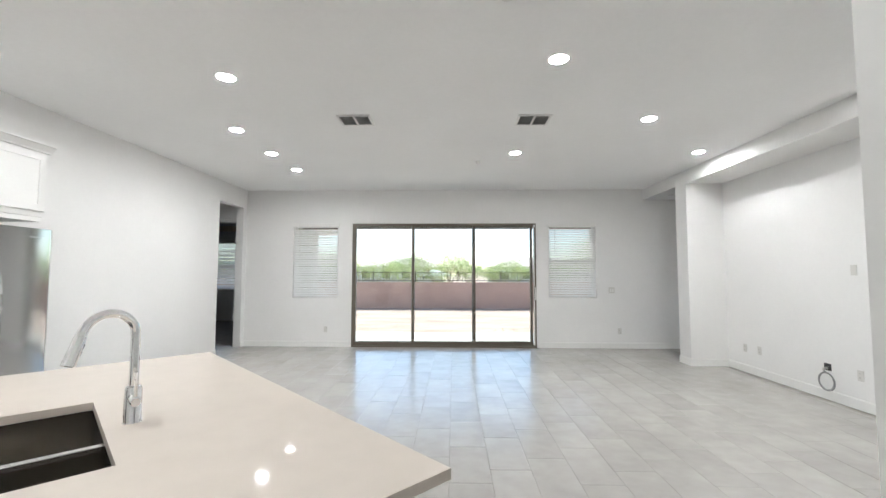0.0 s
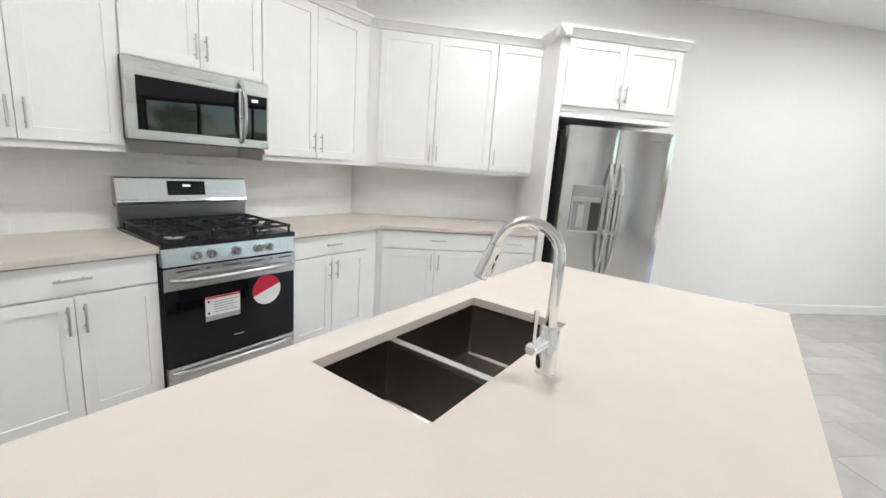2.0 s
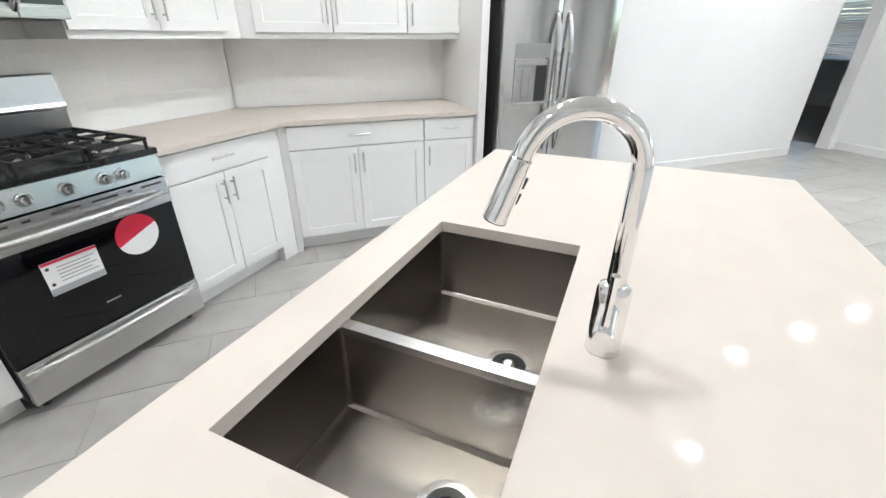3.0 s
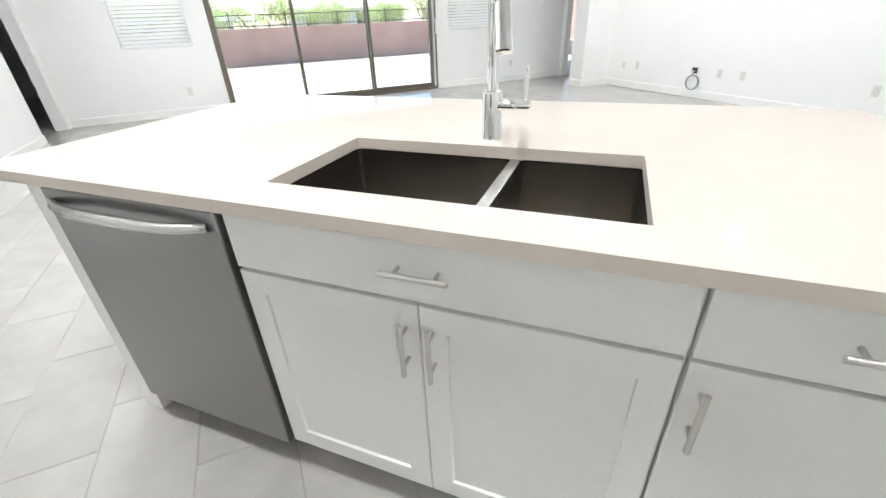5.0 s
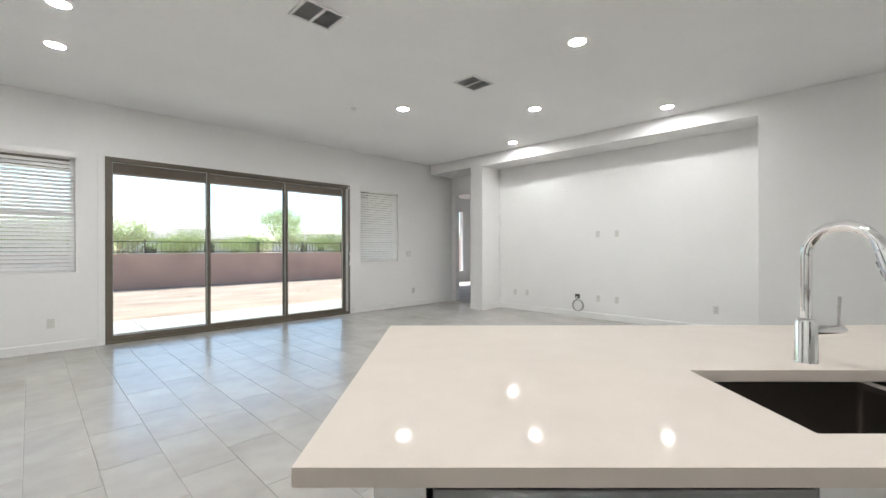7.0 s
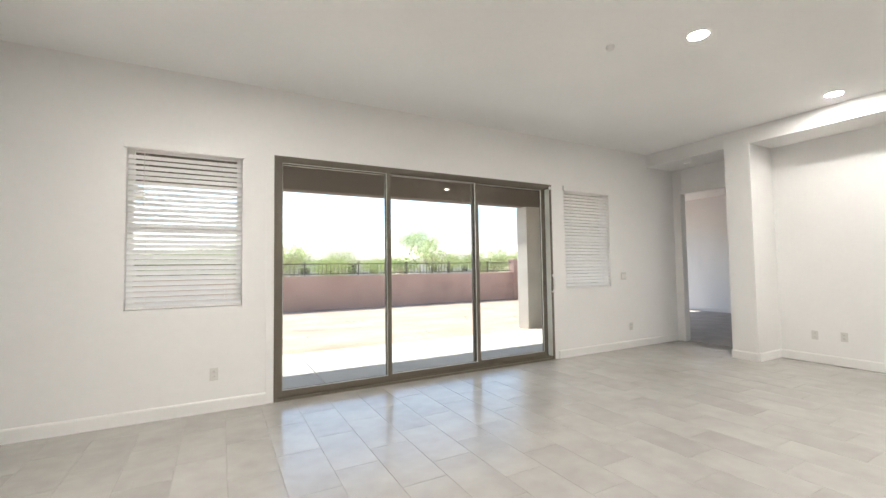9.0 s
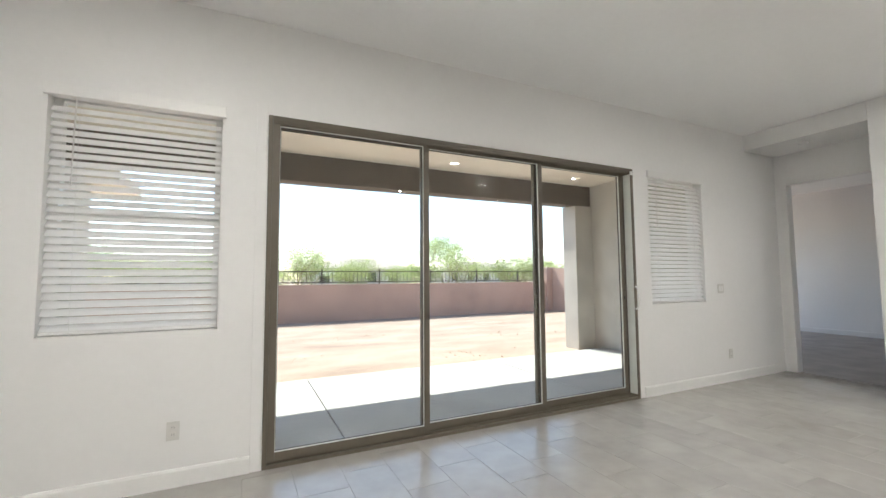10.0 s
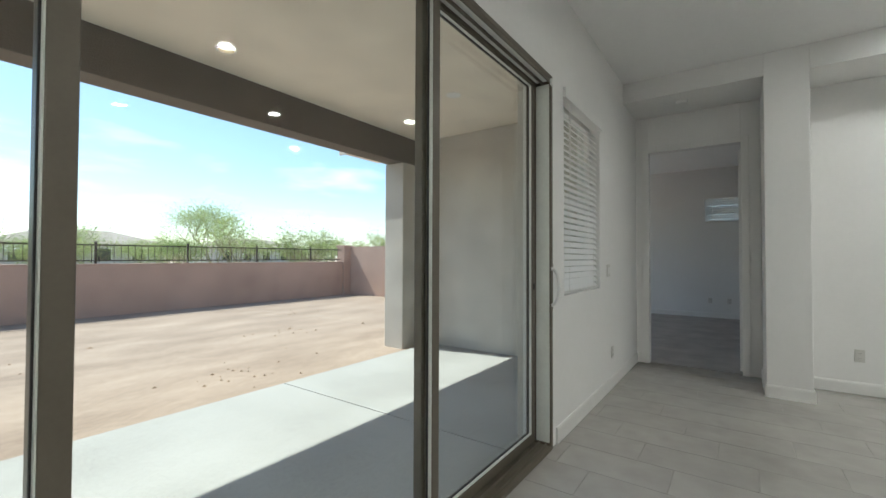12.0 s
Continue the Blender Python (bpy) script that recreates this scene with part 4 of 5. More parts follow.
# ---------------------------------------------------------------- range, microwave, refrigerator
def range_cooker():
    X0, X1 = 2.040, 2.800
    r = thing("gas_range", RANGE_WALL, "stainless freestanding gas range with black cooktop and door stickers", "range")
    block("body", (X0, X1, 1.76, 2.37, 0.06, 0.895), DARK, r, "dark enamelled range sides", bevel=0.002)
    block("cooktop", (X0 - 0.001, X1 + 0.001, 1.715, 2.33, 0.895, 0.925), BLACK, r, "black enamel cooktop", bevel=0.006)
    bm = bmesh.new()
    prism(bm, [(1.76, 0.80), (1.717, 0.80), (1.731, 0.893), (1.76, 0.893)], X0 + 0.001, X1 - 0.001)
    cp = part("control_panel", bm, STEEL_SIDE, r, "brushed stainless knob panel")
    for x in (2.205, 2.285, 2.42, 2.555, 2.625):
        bm = bmesh.new()
        tube(bm, [(x, 1.726, 0.846), (x, 1.715, 0.846), (x, 1.712, 0.846)], [0.025, 0.025, 0.022], 20)
        tube(bm, [(x, 1.714, 0.846), (x, 1.690, 0.848), (x, 1.688, 0.848)], [0.019, 0.0175, 0.015], 20)
        box(bm, x - 0.004, x + 0.004, 1.682, 1.690, 0.832, 0.864)
        part("knob", bm, STEEL, cp, "stainless burner knob", smooth=True)
    dr = block("oven_door", (X0 + 0.002, X1 - 0.002, 1.722, 1.758, 0.245, 0.792), BLACK_GLASS, r, "black glass oven door", bevel=0.003)
    block("door_top", (X0 + 0.002, X1 - 0.002, 1.714, 1.7215, 0.672, 0.790), STEEL_SIDE, dr, "stainless strip of the oven door", bevel=0.002)
    for a, b in ((0.06, 0.17), (0.21, 0.235), (0.30, 0.40), (0.44, 0.54), (0.58, 0.60), (0.64, 0.73)):
        block("vent_slot", (X0 + a, X0 + b, 1.7128, 1.7142, 0.767, 0.775), DARK, dr, "dark vent slot")
    bm = bmesh.new()
    arched_bar(bm, X0 + 0.035, X1 - 0.035, 1.716, 0.725, 0.048, 0.014)
    part("handle", bm, STEEL_SIDE, dr, "bowed stainless oven handle", smooth=True)
    dw = block("drawer", (X0 + 0.002, X1 - 0.002, 1.718, 1.758, 0.062, 0.240), STEEL_SIDE, r, "stainless storage drawer", bevel=0.003)
    bm = bmesh.new()
    arched_bar(bm, X0 + 0.02, X1 - 0.02, 1.720, 0.208, 0.030, 0.012)
    part("handle", bm, STEEL_SIDE, dw, smooth=True)
    for x in (X0 + 0.05, X1 - 0.05):
        for y in (1.80, 2.32):
            rod("foot", [(x, y, 0.0), (x, y, 0.062)], 0.016, DARK, r, n=8)
    # back guard
    bm = bmesh.new()
    prism(bm, [(2.33, 0.925), (2.305, 0.925), (2.300, 1.055), (2.33, 1.055)], X0 + 0.006, X1 - 0.006)
    part("guard_base", bm, DARK_STEEL, r, "dark steel riser behind the burners")
    bm = bmesh.new()
    prism(bm, [(2.375, 1.040), (2.306, 1.040), (2.292, 1.068), (2.300, 1.085), (2.318, 1.205), (2.326, 1.212), (2.375, 1.212)], X0, X1)
    bg = part("back_guard", bm, STEEL_SIDE, r, "stainless back guard")
    bm = bmesh.new()
    prism(bm, [(2.305, 1.105), (2.298, 1.105), (2.311, 1.192), (2.318, 1.192)], X0 + 0.265, X0 + 0.485)
    dp = part("display", bm, BLACK_GLASS, bg, "black glass clock display")
    for i in range(4):
        x = X0 + 0.352 + i * 0.012
        block("digit", (x, x + 0.007, 2.3035, 2.3055, 1.158, 1.170), DIGITS, dp)
    for i in range(6):
        for z in (1.122, 1.142):
            x = X0 + 0.285 + i * 0.032
            if i not in (2, 3) or z < 1.13:
                block("key_mark", (x, x + 0.018, 2.2985 + (z - 1.105) * 0.15, 2.3 + (z - 1.105) * 0.15, z, z + 0.004), GREY, dp)
    # burners and grates
    for x, y, rad in ((2.17, 1.88, 0.045), (2.17, 2.18, 0.038), (2.42, 2.03, 0.05), (2.67, 1.88, 0.05), (2.67, 2.18, 0.036)):
        bm = bmesh.new()
        tube(bm, [(x, y, 0.925), (x, y, 0.936), (x, y, 0.938)], [rad * 1.25, rad * 1.2, rad], 24)
        b = part("burner", bm, STEEL, r, "aluminium burner base", smooth=True)
        bm = bmesh.new()
        tube(bm, [(x, y, 0.938), (x, y, 0.946), (x, y, 0.949)], [rad, rad, rad * 0.8], 24)
        part("burner_cap", bm, IRON, b, "black burner cap", smooth=True)
    for gx0, gx1 in ((X0 + 0.012, X0 + 0.256), (X0 + 0.262, X0 + 0.498), (X0 + 0.504, X1 - 0.012)):
        bm = bmesh.new()
        y0, y1 = 1.745, 2.285
        z0, z1 = 0.955, 0.970
        for b in ((gx0, gx1, y0, y0 + 0.013), (gx0, gx1, y1 - 0.013, y1), (gx0, gx0 + 0.013, y0, y1), (gx1 - 0.013, gx1, y0, y1)):
            box(bm, *b, z0, z1)
        xm, ym = (gx0 + gx1) / 2, (y0 + y1) / 2
        box(bm, gx0, gx1, ym - 0.006, ym + 0.006, z0, z1)
        for yc in ((y0 + ym) / 2, (y1 + ym) / 2):
            for sx in (-1, 1):
                box(bm, min(xm + sx * 0.028, xm + sx * 0.115), max(xm + sx * 0.028, xm + sx * 0.115), yc - 0.005, yc + 0.005, z0 + 0.002, z1 + 0.003)
            for sy in (-1, 1):
                box(bm, xm - 0.005, xm + 0.005, min(yc + sy * 0.03, yc + sy * 0.13), max(yc + sy * 0.03, yc + sy * 0.13), z0 + 0.002, z1 + 0.003)
        for cx in (gx0 + 0.002, gx1 - 0.014):
            for cy in (y0 + 0.002, y1 - 0.014, ym - 0.006):
                box(bm, cx, cx + 0.012, cy, cy + 0.012, 0.925, z0)
        part("grate", bm, IRON, r, "black cast iron grate", bevel=0.0025)
    # stickers on the door
    st = block("sticker", (X0 + 0.20, X0 + 0.395, 1.7205, 1.7218, 0.46, 0.60), WHITE_PAPER, dr, "white instruction sticker with red heading")
    block("sticker_band", (X0 + 0.201, X0 + 0.394, 1.7195, 1.7207, 0.588, 0.599), RED_PAPER, dr, "red heading strip")
    for i, k in enumerate((0.565, 0.55, 0.535, 0.52, 0.505)):
        block("text_line", (X0 + 0.245, X0 + 0.38 - 0.02 * (i % 2), 1.7197, 1.7206, k, k + 0.005), GREY_PRINT, dr)
    block("sticker_foot", (X0 + 0.201, X0 + 0.394, 1.7197, 1.7206, 0.462, 0.488), GREY_PRINT, dr, "grey lower strip")
    for k in (0.572, 0.505):
        rod("sticker_dot", [(X0 + 0.217, 1.7206, k), (X0 + 0.217, 1.7195, k)], 0.007, DARK, dr, n=12)
    c = Vector((X0 + 0.565, 1.7215, 0.575))
    for nm, mat, a0, a1, lab in (("badge_lower", WHITE_PAPER, 200, 380, "white half of a round sticker"), ("badge_upper", RED_PAPER, 20, 200, "red half of a round sticker")):
        bm = bmesh.new()
        n = 20
        v0 = [bm.verts.new(c + Vector((math.cos(radians(a0 + (a1 - a0) * i / n)) * 0.093, 0, math.sin(radians(a0 + (a1 - a0) * i / n)) * 0.093))) for i in range(n + 1)]
        fc = bm.faces.new(v0)
        ex = bmesh.ops.extrude_face_region(bm, geom=[fc])
        for v in ex["geom"]:
            if isinstance(v, bmesh.types.BMVert):
                v.co.y -= 0.0012
        part(nm, bm, mat, dr, lab)
    block("logo_bar", (X0 + 0.355, X0 + 0.415, 1.7210, 1.7220, 0.335, 0.341), GREY, dr)


range_cooker()


def microwave():
    X0, X1, Y = 2.022, 2.788, 1.985
    m = thing("microwave", RANGE_WALL, "stainless over-the-range microwave with black glass door", "microwave")
    block("body", (X0 + 0.004, X1 - 0.002, Y + 0.045, 2.395, 1.425, 1.832), DARK, m, "dark microwave case", bevel=0.002)
    door = block("door", (X0, X0 + 0.590, Y, Y + 0.044, 1.428, 1.828), STEEL_SIDE, m, "stainless door frame", bevel=0.004)
    block("glass", (X0 + 0.045, X0 + 0.575, Y - 0.0025, Y + 0.004, 1.478, 1.745), BLACK_GLASS, door, "black glass window", bevel=0.001)
    block("badge", (X0 + 0.34, X0 + 0.42, Y - 0.002, Y + 0.002, 1.773, 1.781), GREY, door)
    side = block("control_panel", (X0 + 0.593, X1, Y, Y + 0.044, 1.428, 1.828), STEEL_SIDE, m, "stainless control side", bevel=0.004)
    cp = block("touch_panel", (X0 + 0.605, X1 - 0.012, Y - 0.0025, Y + 0.004, 1.478, 1.745), BLACK_GLASS, side, "black glass touch panel", bevel=0.001)
    for i in range(3):
        x = X0 + 0.655 + i * 0.014
        block("digit", (x, x + 0.009, Y - 0.0042, Y - 0.0028, 1.705, 1.720), DIGITS, side)
    bm = bmesh.new()
    arched_bar(bm, 1.455, 1.805, Y, X0 + 0.585, 0.055, 0.013, upright=True)
    part("handle", bm, STEEL, door, "bowed stainless door handle", smooth=True)
    bm = bmesh.new()
    for i in range(26):
        x = X0 + 0.03 + i * 0.0275
        box(bm, x, x + 0.014, Y + 0.10, Y + 0.19, 1.4215, 1.4255)
    part("grease_filter", bm, GREY, m, "slotted grease filter underneath")


microwave()


def refrigerator():
    y0, y1, F = 2.735, 3.655, 3.615
    r = thing("refrigerator", WEST, "stainless side-by-side refrigerator with water dispenser", "refrigerator")
    block("body", (y0 + 0.004, y1 - 0.004, F + 0.075, 4.36, 0.02, 1.765), DARK, r, "dark grey cabinet sides", bevel=0.004)
    mid = 3.168
    doors = {}
    for nm, a, b in (("door", y0, mid - 0.004), ("door", mid + 0.004, y1)):
        bm = bmesh.new()
        cols = 18
        bow = [(a + (b - a) * k / cols, F + 0.011 * (2 * k / cols - 1) ** 2 + (0.006 if k in (0, cols) else 0)) for k in range(cols + 1)]
        outline = bow + [(b, F + 0.075), (a, F + 0.075)]
        low, high = [bm.verts.new((x, y, 0.06)) for x, y in outline], [bm.verts.new((x, y, 1.79)) for x, y in outline]
        for k in range(len(outline)):
            q = (k + 1) % len(outline)
            bm.faces.new((low[k], low[q], high[q], high[k]))
        bm.faces.new(low[::-1])
        bm.faces.new(high)
        d = part(nm, bm, STEEL, r, "softly bowed brushed stainless refrigerator door", smooth=True)
        doors[a] = d
        x = b - 0.042 if a == y0 else a + 0.042
        bm = bmesh.new()
        arched_bar(bm, 0.62, 1.52, F + 0.008, x, 0.066, 0.017, n=18, upright=True)
        part("handle", bm, STEEL_SIDE, d, "tall bowed stainless handle", smooth=True)
    left = doors[y0]
    block("dispenser_panel", (y0 + 0.09, y0 + 0.355, F - 0.004, F + 0.008, 1.245, 1.335), GREY, left, "grey dispenser control panel", bevel=0.002)
    bm = bmesh.new()
    for b in ((y0 + 0.09, y0 + 0.355, F - 0.006, F + 0.008, 0.955, 0.968), (y0 + 0.09, y0 + 0.355, F - 0.006, F + 0.008, 1.205, 1.240),
              (y0 + 0.09, y0 + 0.10, F - 0.006, F + 0.008, 0.968, 1.205), (y0 + 0.345, y0 + 0.355, F - 0.006, F + 0.008, 0.968, 1.205)):
        box(bm, *b)
    part("dispenser_frame", bm, STEEL_SIDE, left, "stainless dispenser surround")
    block("dispenser_well", (y0 + 0.10, y0 + 0.345, F - 0.0035, F + 0.008, 0.968, 1.205), GREY, left, "grey dispenser recess")
    block("paddle", (y0 + 0.145, y0 + 0.205, F - 0.010, F - 0.0035, 0.995, 1.18), STEEL_SIDE, left, "dispenser paddle", bevel=0.002)
    # The well is flat; this dark strip draws the shade of its side.
    block("painted_well_shade", (y0 + 0.255, y0 + 0.342, F - 0.005, F - 0.0035, 0.972, 1.20), DARK, left, "dark strip painting the shade along one side of the recess")
    block("logo_bar", (y1 - 0.20, y1 - 0.10, F - 0.002, F + 0.008, 1.715, 1.722), GREY, doors[mid + 0.004])
    block("grille", (y0 + 0.02, y1 - 0.02, F + 0.05, F + 0.09, 0.0, 0.055), DARK, r, "dark kick grille")


refrigerator()

# ---------------------------------------------------------------- ceiling fittings
LIGHTS = [(-3.25, 2.46), (-2.21, 3.68), (-2.80, 4.97), (-2.81, 5.93), (-2.80, 6.84), (0.56, 3.44), (3.04, 3.44), (1.85, 4.72), (0.59, 5.96), (3.10, 5.97)]
KITCHEN_LIGHTS = [(-2.09, 1.30), (-0.96, 0.17)]    # over the aisle, mirrored in the faucet and the dishwasher handle


def downlight(x, y, z, size, glow, label, group):
    d = thing("recessed_downlight", pose(x, y, z), label, "downlight", group)
    bm = bmesh.new()
    lathe(bm, [(size, 0.0), (size, -0.004), (size - 0.003, -0.007), (size - 0.010, -0.008), (size - 0.014, -0.0055), (size - 0.0155, -0.001)])
    part("trim_ring", bm, WHITE_PLASTIC, d, "white trim ring", smooth=True)
    bm = bmesh.new()
    tube(bm, [(0, 0, -0.0015), (0, 0, -0.0042)], size - 0.0145, 32)
    part("lens", bm, glow, d, "lit frosted lens")


for x, y in LIGHTS:
    downlight(x, y, H, 0.085, DOWNLIGHT, "round white recessed downlight, switched on", "living room downlights")
for x, y in KITCHEN_LIGHTS:
    downlight(x, y, H, 0.085, DOWNLIGHT, "round white recessed downlight over the kitchen aisle, switched on", "kitchen downlights")
for x, y, glow in ((-0.17, 10.16, WHITE_PLASTIC), (0.62, 11.26, PATIO_GLOW), (2.67, 10.16, WHITE_PLASTIC), (3.14, 11.21, PATIO_GLOW)):
    downlight(x, y, 3.11, 0.085, glow, "round recessed patio downlight", "patio downlights")


def ceiling_vent(x, y):
    v = thing("ceiling_vent", pose(x, y, H), "white two-section ceiling air register", "air vent", "ceiling vents")
    w, d = 0.36, 0.30
    bm = bmesh.new()
    for b in ((-w / 2, w / 2, -d / 2, -d / 2 + 0.025), (-w / 2, w / 2, d / 2 - 0.025, d / 2), (-w / 2, -w / 2 + 0.025, -d / 2 + 0.025, d / 2 - 0.025),
              (w / 2 - 0.025, w / 2, -d / 2 + 0.025, d / 2 - 0.025), (-0.012, 0.012, -d / 2 + 0.025, d / 2 - 0.025)):
        box(bm, *b, -0.012, 0)
    part("frame", bm, WHITE_PLASTIC, v, bevel=0.002)
    # Grey on this sheet and the slats paints the register's inner shade.
    block("backing", (-w / 2 + 0.02, w / 2 - 0.02, -d / 2 + 0.02, d / 2 - 0.02, -0.002, -0.0005), VENT_SHADE, v, "flat grey sheet painting the shade behind the slats")
    for s in (-1, 1):
        for i in range(11):
            yy = -d / 2 + 0.035 + i * 0.023
            a, b = (0.013, w / 2 - 0.026) if s > 0 else (-w / 2 + 0.026, -0.013)
            ob = block("slat", (a, b, -0.0115, 0.0115, -0.0008, 0.0008), VENT_SHADE, v)
            ob.location = (0, yy, -0.008)
            ob.rotation_euler = (radians(28), 0, 0)


ceiling_vent(-1.33, 4.69)
ceiling_vent(0.60, 4.72)


def detector(x, y, z, r, label):
    d = thing("smoke_detector", pose(x, y, z), label, "detector", "ceiling detectors")
    bm = bmesh.new()
    tube(bm, [(0, 0, 0), (0, 0, -0.012), (0, 0, -0.028), (0, 0, -0.034)], [r, r, r * 0.82, r * 0.5], 24)
    part("case", bm, WHITE_PLASTIC, d, smooth=True)


detector(0.06, 2.66, H, 0.055, "round white smoke detector on the ceiling")
detector(0.10, 6.40, H, 0.035, "small white ceiling sprinkler cover")
detector(3.74, 7.97, 2.90, 0.055, "round white smoke detector above the bedroom door")


# ---------------------------------------------------------------- outlets, switches and the gas line
def outlet(m, kind="outlet", label="white duplex outlet with cover plate on the wall", wide=0.07):
    o = thing("wall_outlet" if kind == "outlet" else "light_switch", m, label, "outlet" if kind == "outlet" else "switch", "wall plates")
    block("plate", (-wide / 2, wide / 2, -0.006, 0, -0.057, 0.057), PLATE, o, bevel=0.002)
    if kind == "outlet":
        for z in (-0.022, 0.022):
            s = block("socket", (-0.017, 0.017, -0.0085, -0.005, z - 0.014, z + 0.014), PLATE, o, bevel=0.002)
            for x in (-0.007, 0.005):
                block("slot", (x, x + 0.002, -0.0092, -0.0083, z - 0.003, z + 0.006), DARK, s)
    elif kind == "switch":
        for k in range(max(1, round(wide / 0.06))):
            x = -wide / 2 + 0.035 + k * 0.046
            block("rocker", (x - 0.016, x + 0.016, -0.010, -0.005, -0.032, 0.032), WHITE_PLASTIC, o, bevel=0.002)
    return o


outlet(pose(-2.79, NW, 0.34))
outlet(pose(2.96, NW, 0.33))
outlet(pose(2.82, NW, 1.12), "switch", "white double light switch on the wall", 0.115)
for y, z in ((6.60, 0.35), (6.31, 0.36), (4.85, 0.36), (4.53, 0.36), (3.10, 0.34), (4.86, 1.48), (4.53, 1.48)):
    outlet(pose(4.05, y, z, 0, 0, -90), "outlet" if y != 4.86 else "plate", "white cover plate on the niche wall")
for y in (7.65, 7.98):
    outlet(pose(9.0, y, 0.36, 0, 0, -90), "outlet", "white outlet on the bedroom wall")

gas = thing("gas_line", pose(4.05, 5.24, 0, 0, 0, -90), "dark gas outlet box with a coiled flexible metal hose", "gas line")
block("box", (-0.045, 0.045, -0.006, 0.0, 0.33, 0.41), DARK, gas, "dark recessed outlet box", bevel=0.002)
rod("valve", [(0, -0.004, 0.36), (0, -0.05, 0.355), (0.0, -0.055, 0.33)], 0.011, NICKEL, gas, n=10)
bm = bmesh.new()
loop_pts = []
for i in range(49):
    a = 2 * math.pi * i / 20
    loop_pts.append((0.02 + 0.10 * math.sin(a) + 0.03 * i / 48, -0.045 - 0.02 * i / 48, 0.215 + 0.10 * math.cos(a)))
tube(bm, [(0, -0.055, 0.335)] + loop_pts, 0.0085, 8)
part("hose", bm, GREY, gas, "coiled grey flexible hose", smooth=True)

# ---------------------------------------------------------------- yard: wall, fence, trees, neighbours
YW = 19.5
yard = thing("yard_wall", pose(0, 0, 0), "low pinkish-tan stucco yard wall topped by iron fencing", "wall", kind="structure")
block("wall", (-40, 9.18, YW, YW + 0.2, -0.4, 1.03), YARD_WALL, yard)
block("cap", (-40, 9.18, YW - 0.015, YW + 0.215, 1.03, 1.06), YARD_WALL, yard, bevel=0.008)
pil = thing("wall_pillar", pose(9.38, YW + 0.1, -0.2), "square stucco pillar at the wall's corner", "pillar")
block("shaft", (-0.20, 0.20, -0.20, 0.20, 0, 1.80), YARD_WALL, pil, bevel=0.01)
block("cap", (-0.23, 0.23, -0.23, 0.23, 1.80, 1.87), YARD_WALL, pil, bevel=0.012)
side = thing("side_wall", pose(0, 0, 0), "tan stucco side wall of the yard", "wall", kind="structure")
block("wall", (9.48, 9.68, 12.4, YW - 0.1, -0.4, 1.62), YARD_WALL, side)
block("wall", (9.58, 60, YW + 0.02, YW + 0.2, -0.4, 1.55), YARD_WALL, side)

fence = thing("iron_fence", pose(0, YW + 0.1, 1.06), "dark brown iron picket fence on the wall", "fence")
post_mesh = picket_mesh = None
for k in range(-14, 6):
    x = -2.03 + k * 1.972
    if x > 9.1:
        break
    bm = bmesh.new()
    box(bm, -0.020, 0.020, -0.020, 0.020, 0, 0.50)
    box(bm, -0.026, 0.026, -0.026, 0.026, 0.50, 0.52)
    o = part("post", bm, BLACK_IRON, fence) if post_mesh is None else new("post", post_mesh)
    if post_mesh is not None:
        bm.free()
        o.parent = fence
    post_mesh = o.data
    o.location = (x, 0, 0)
for z in (0.06, 0.42):
    block("rail", (-28, 9.18, -0.014, 0.014, z, z + 0.028), BLACK_IRON, fence)
for k in range(-90, 85):
    x = -2.03 + (k + 0.5) * 0.1408
    if x > 9.15:
        break
    if picket_mesh is None:
        o = block("picket", (-0.0055, 0.0055, -0.0055, 0.0055, 0.03, 0.46), BLACK_IRON, fence)
        picket_mesh = o.data
    else:
        o = new("picket", picket_mesh)
        o.parent = fence
    o.location = (x, 0, 0)


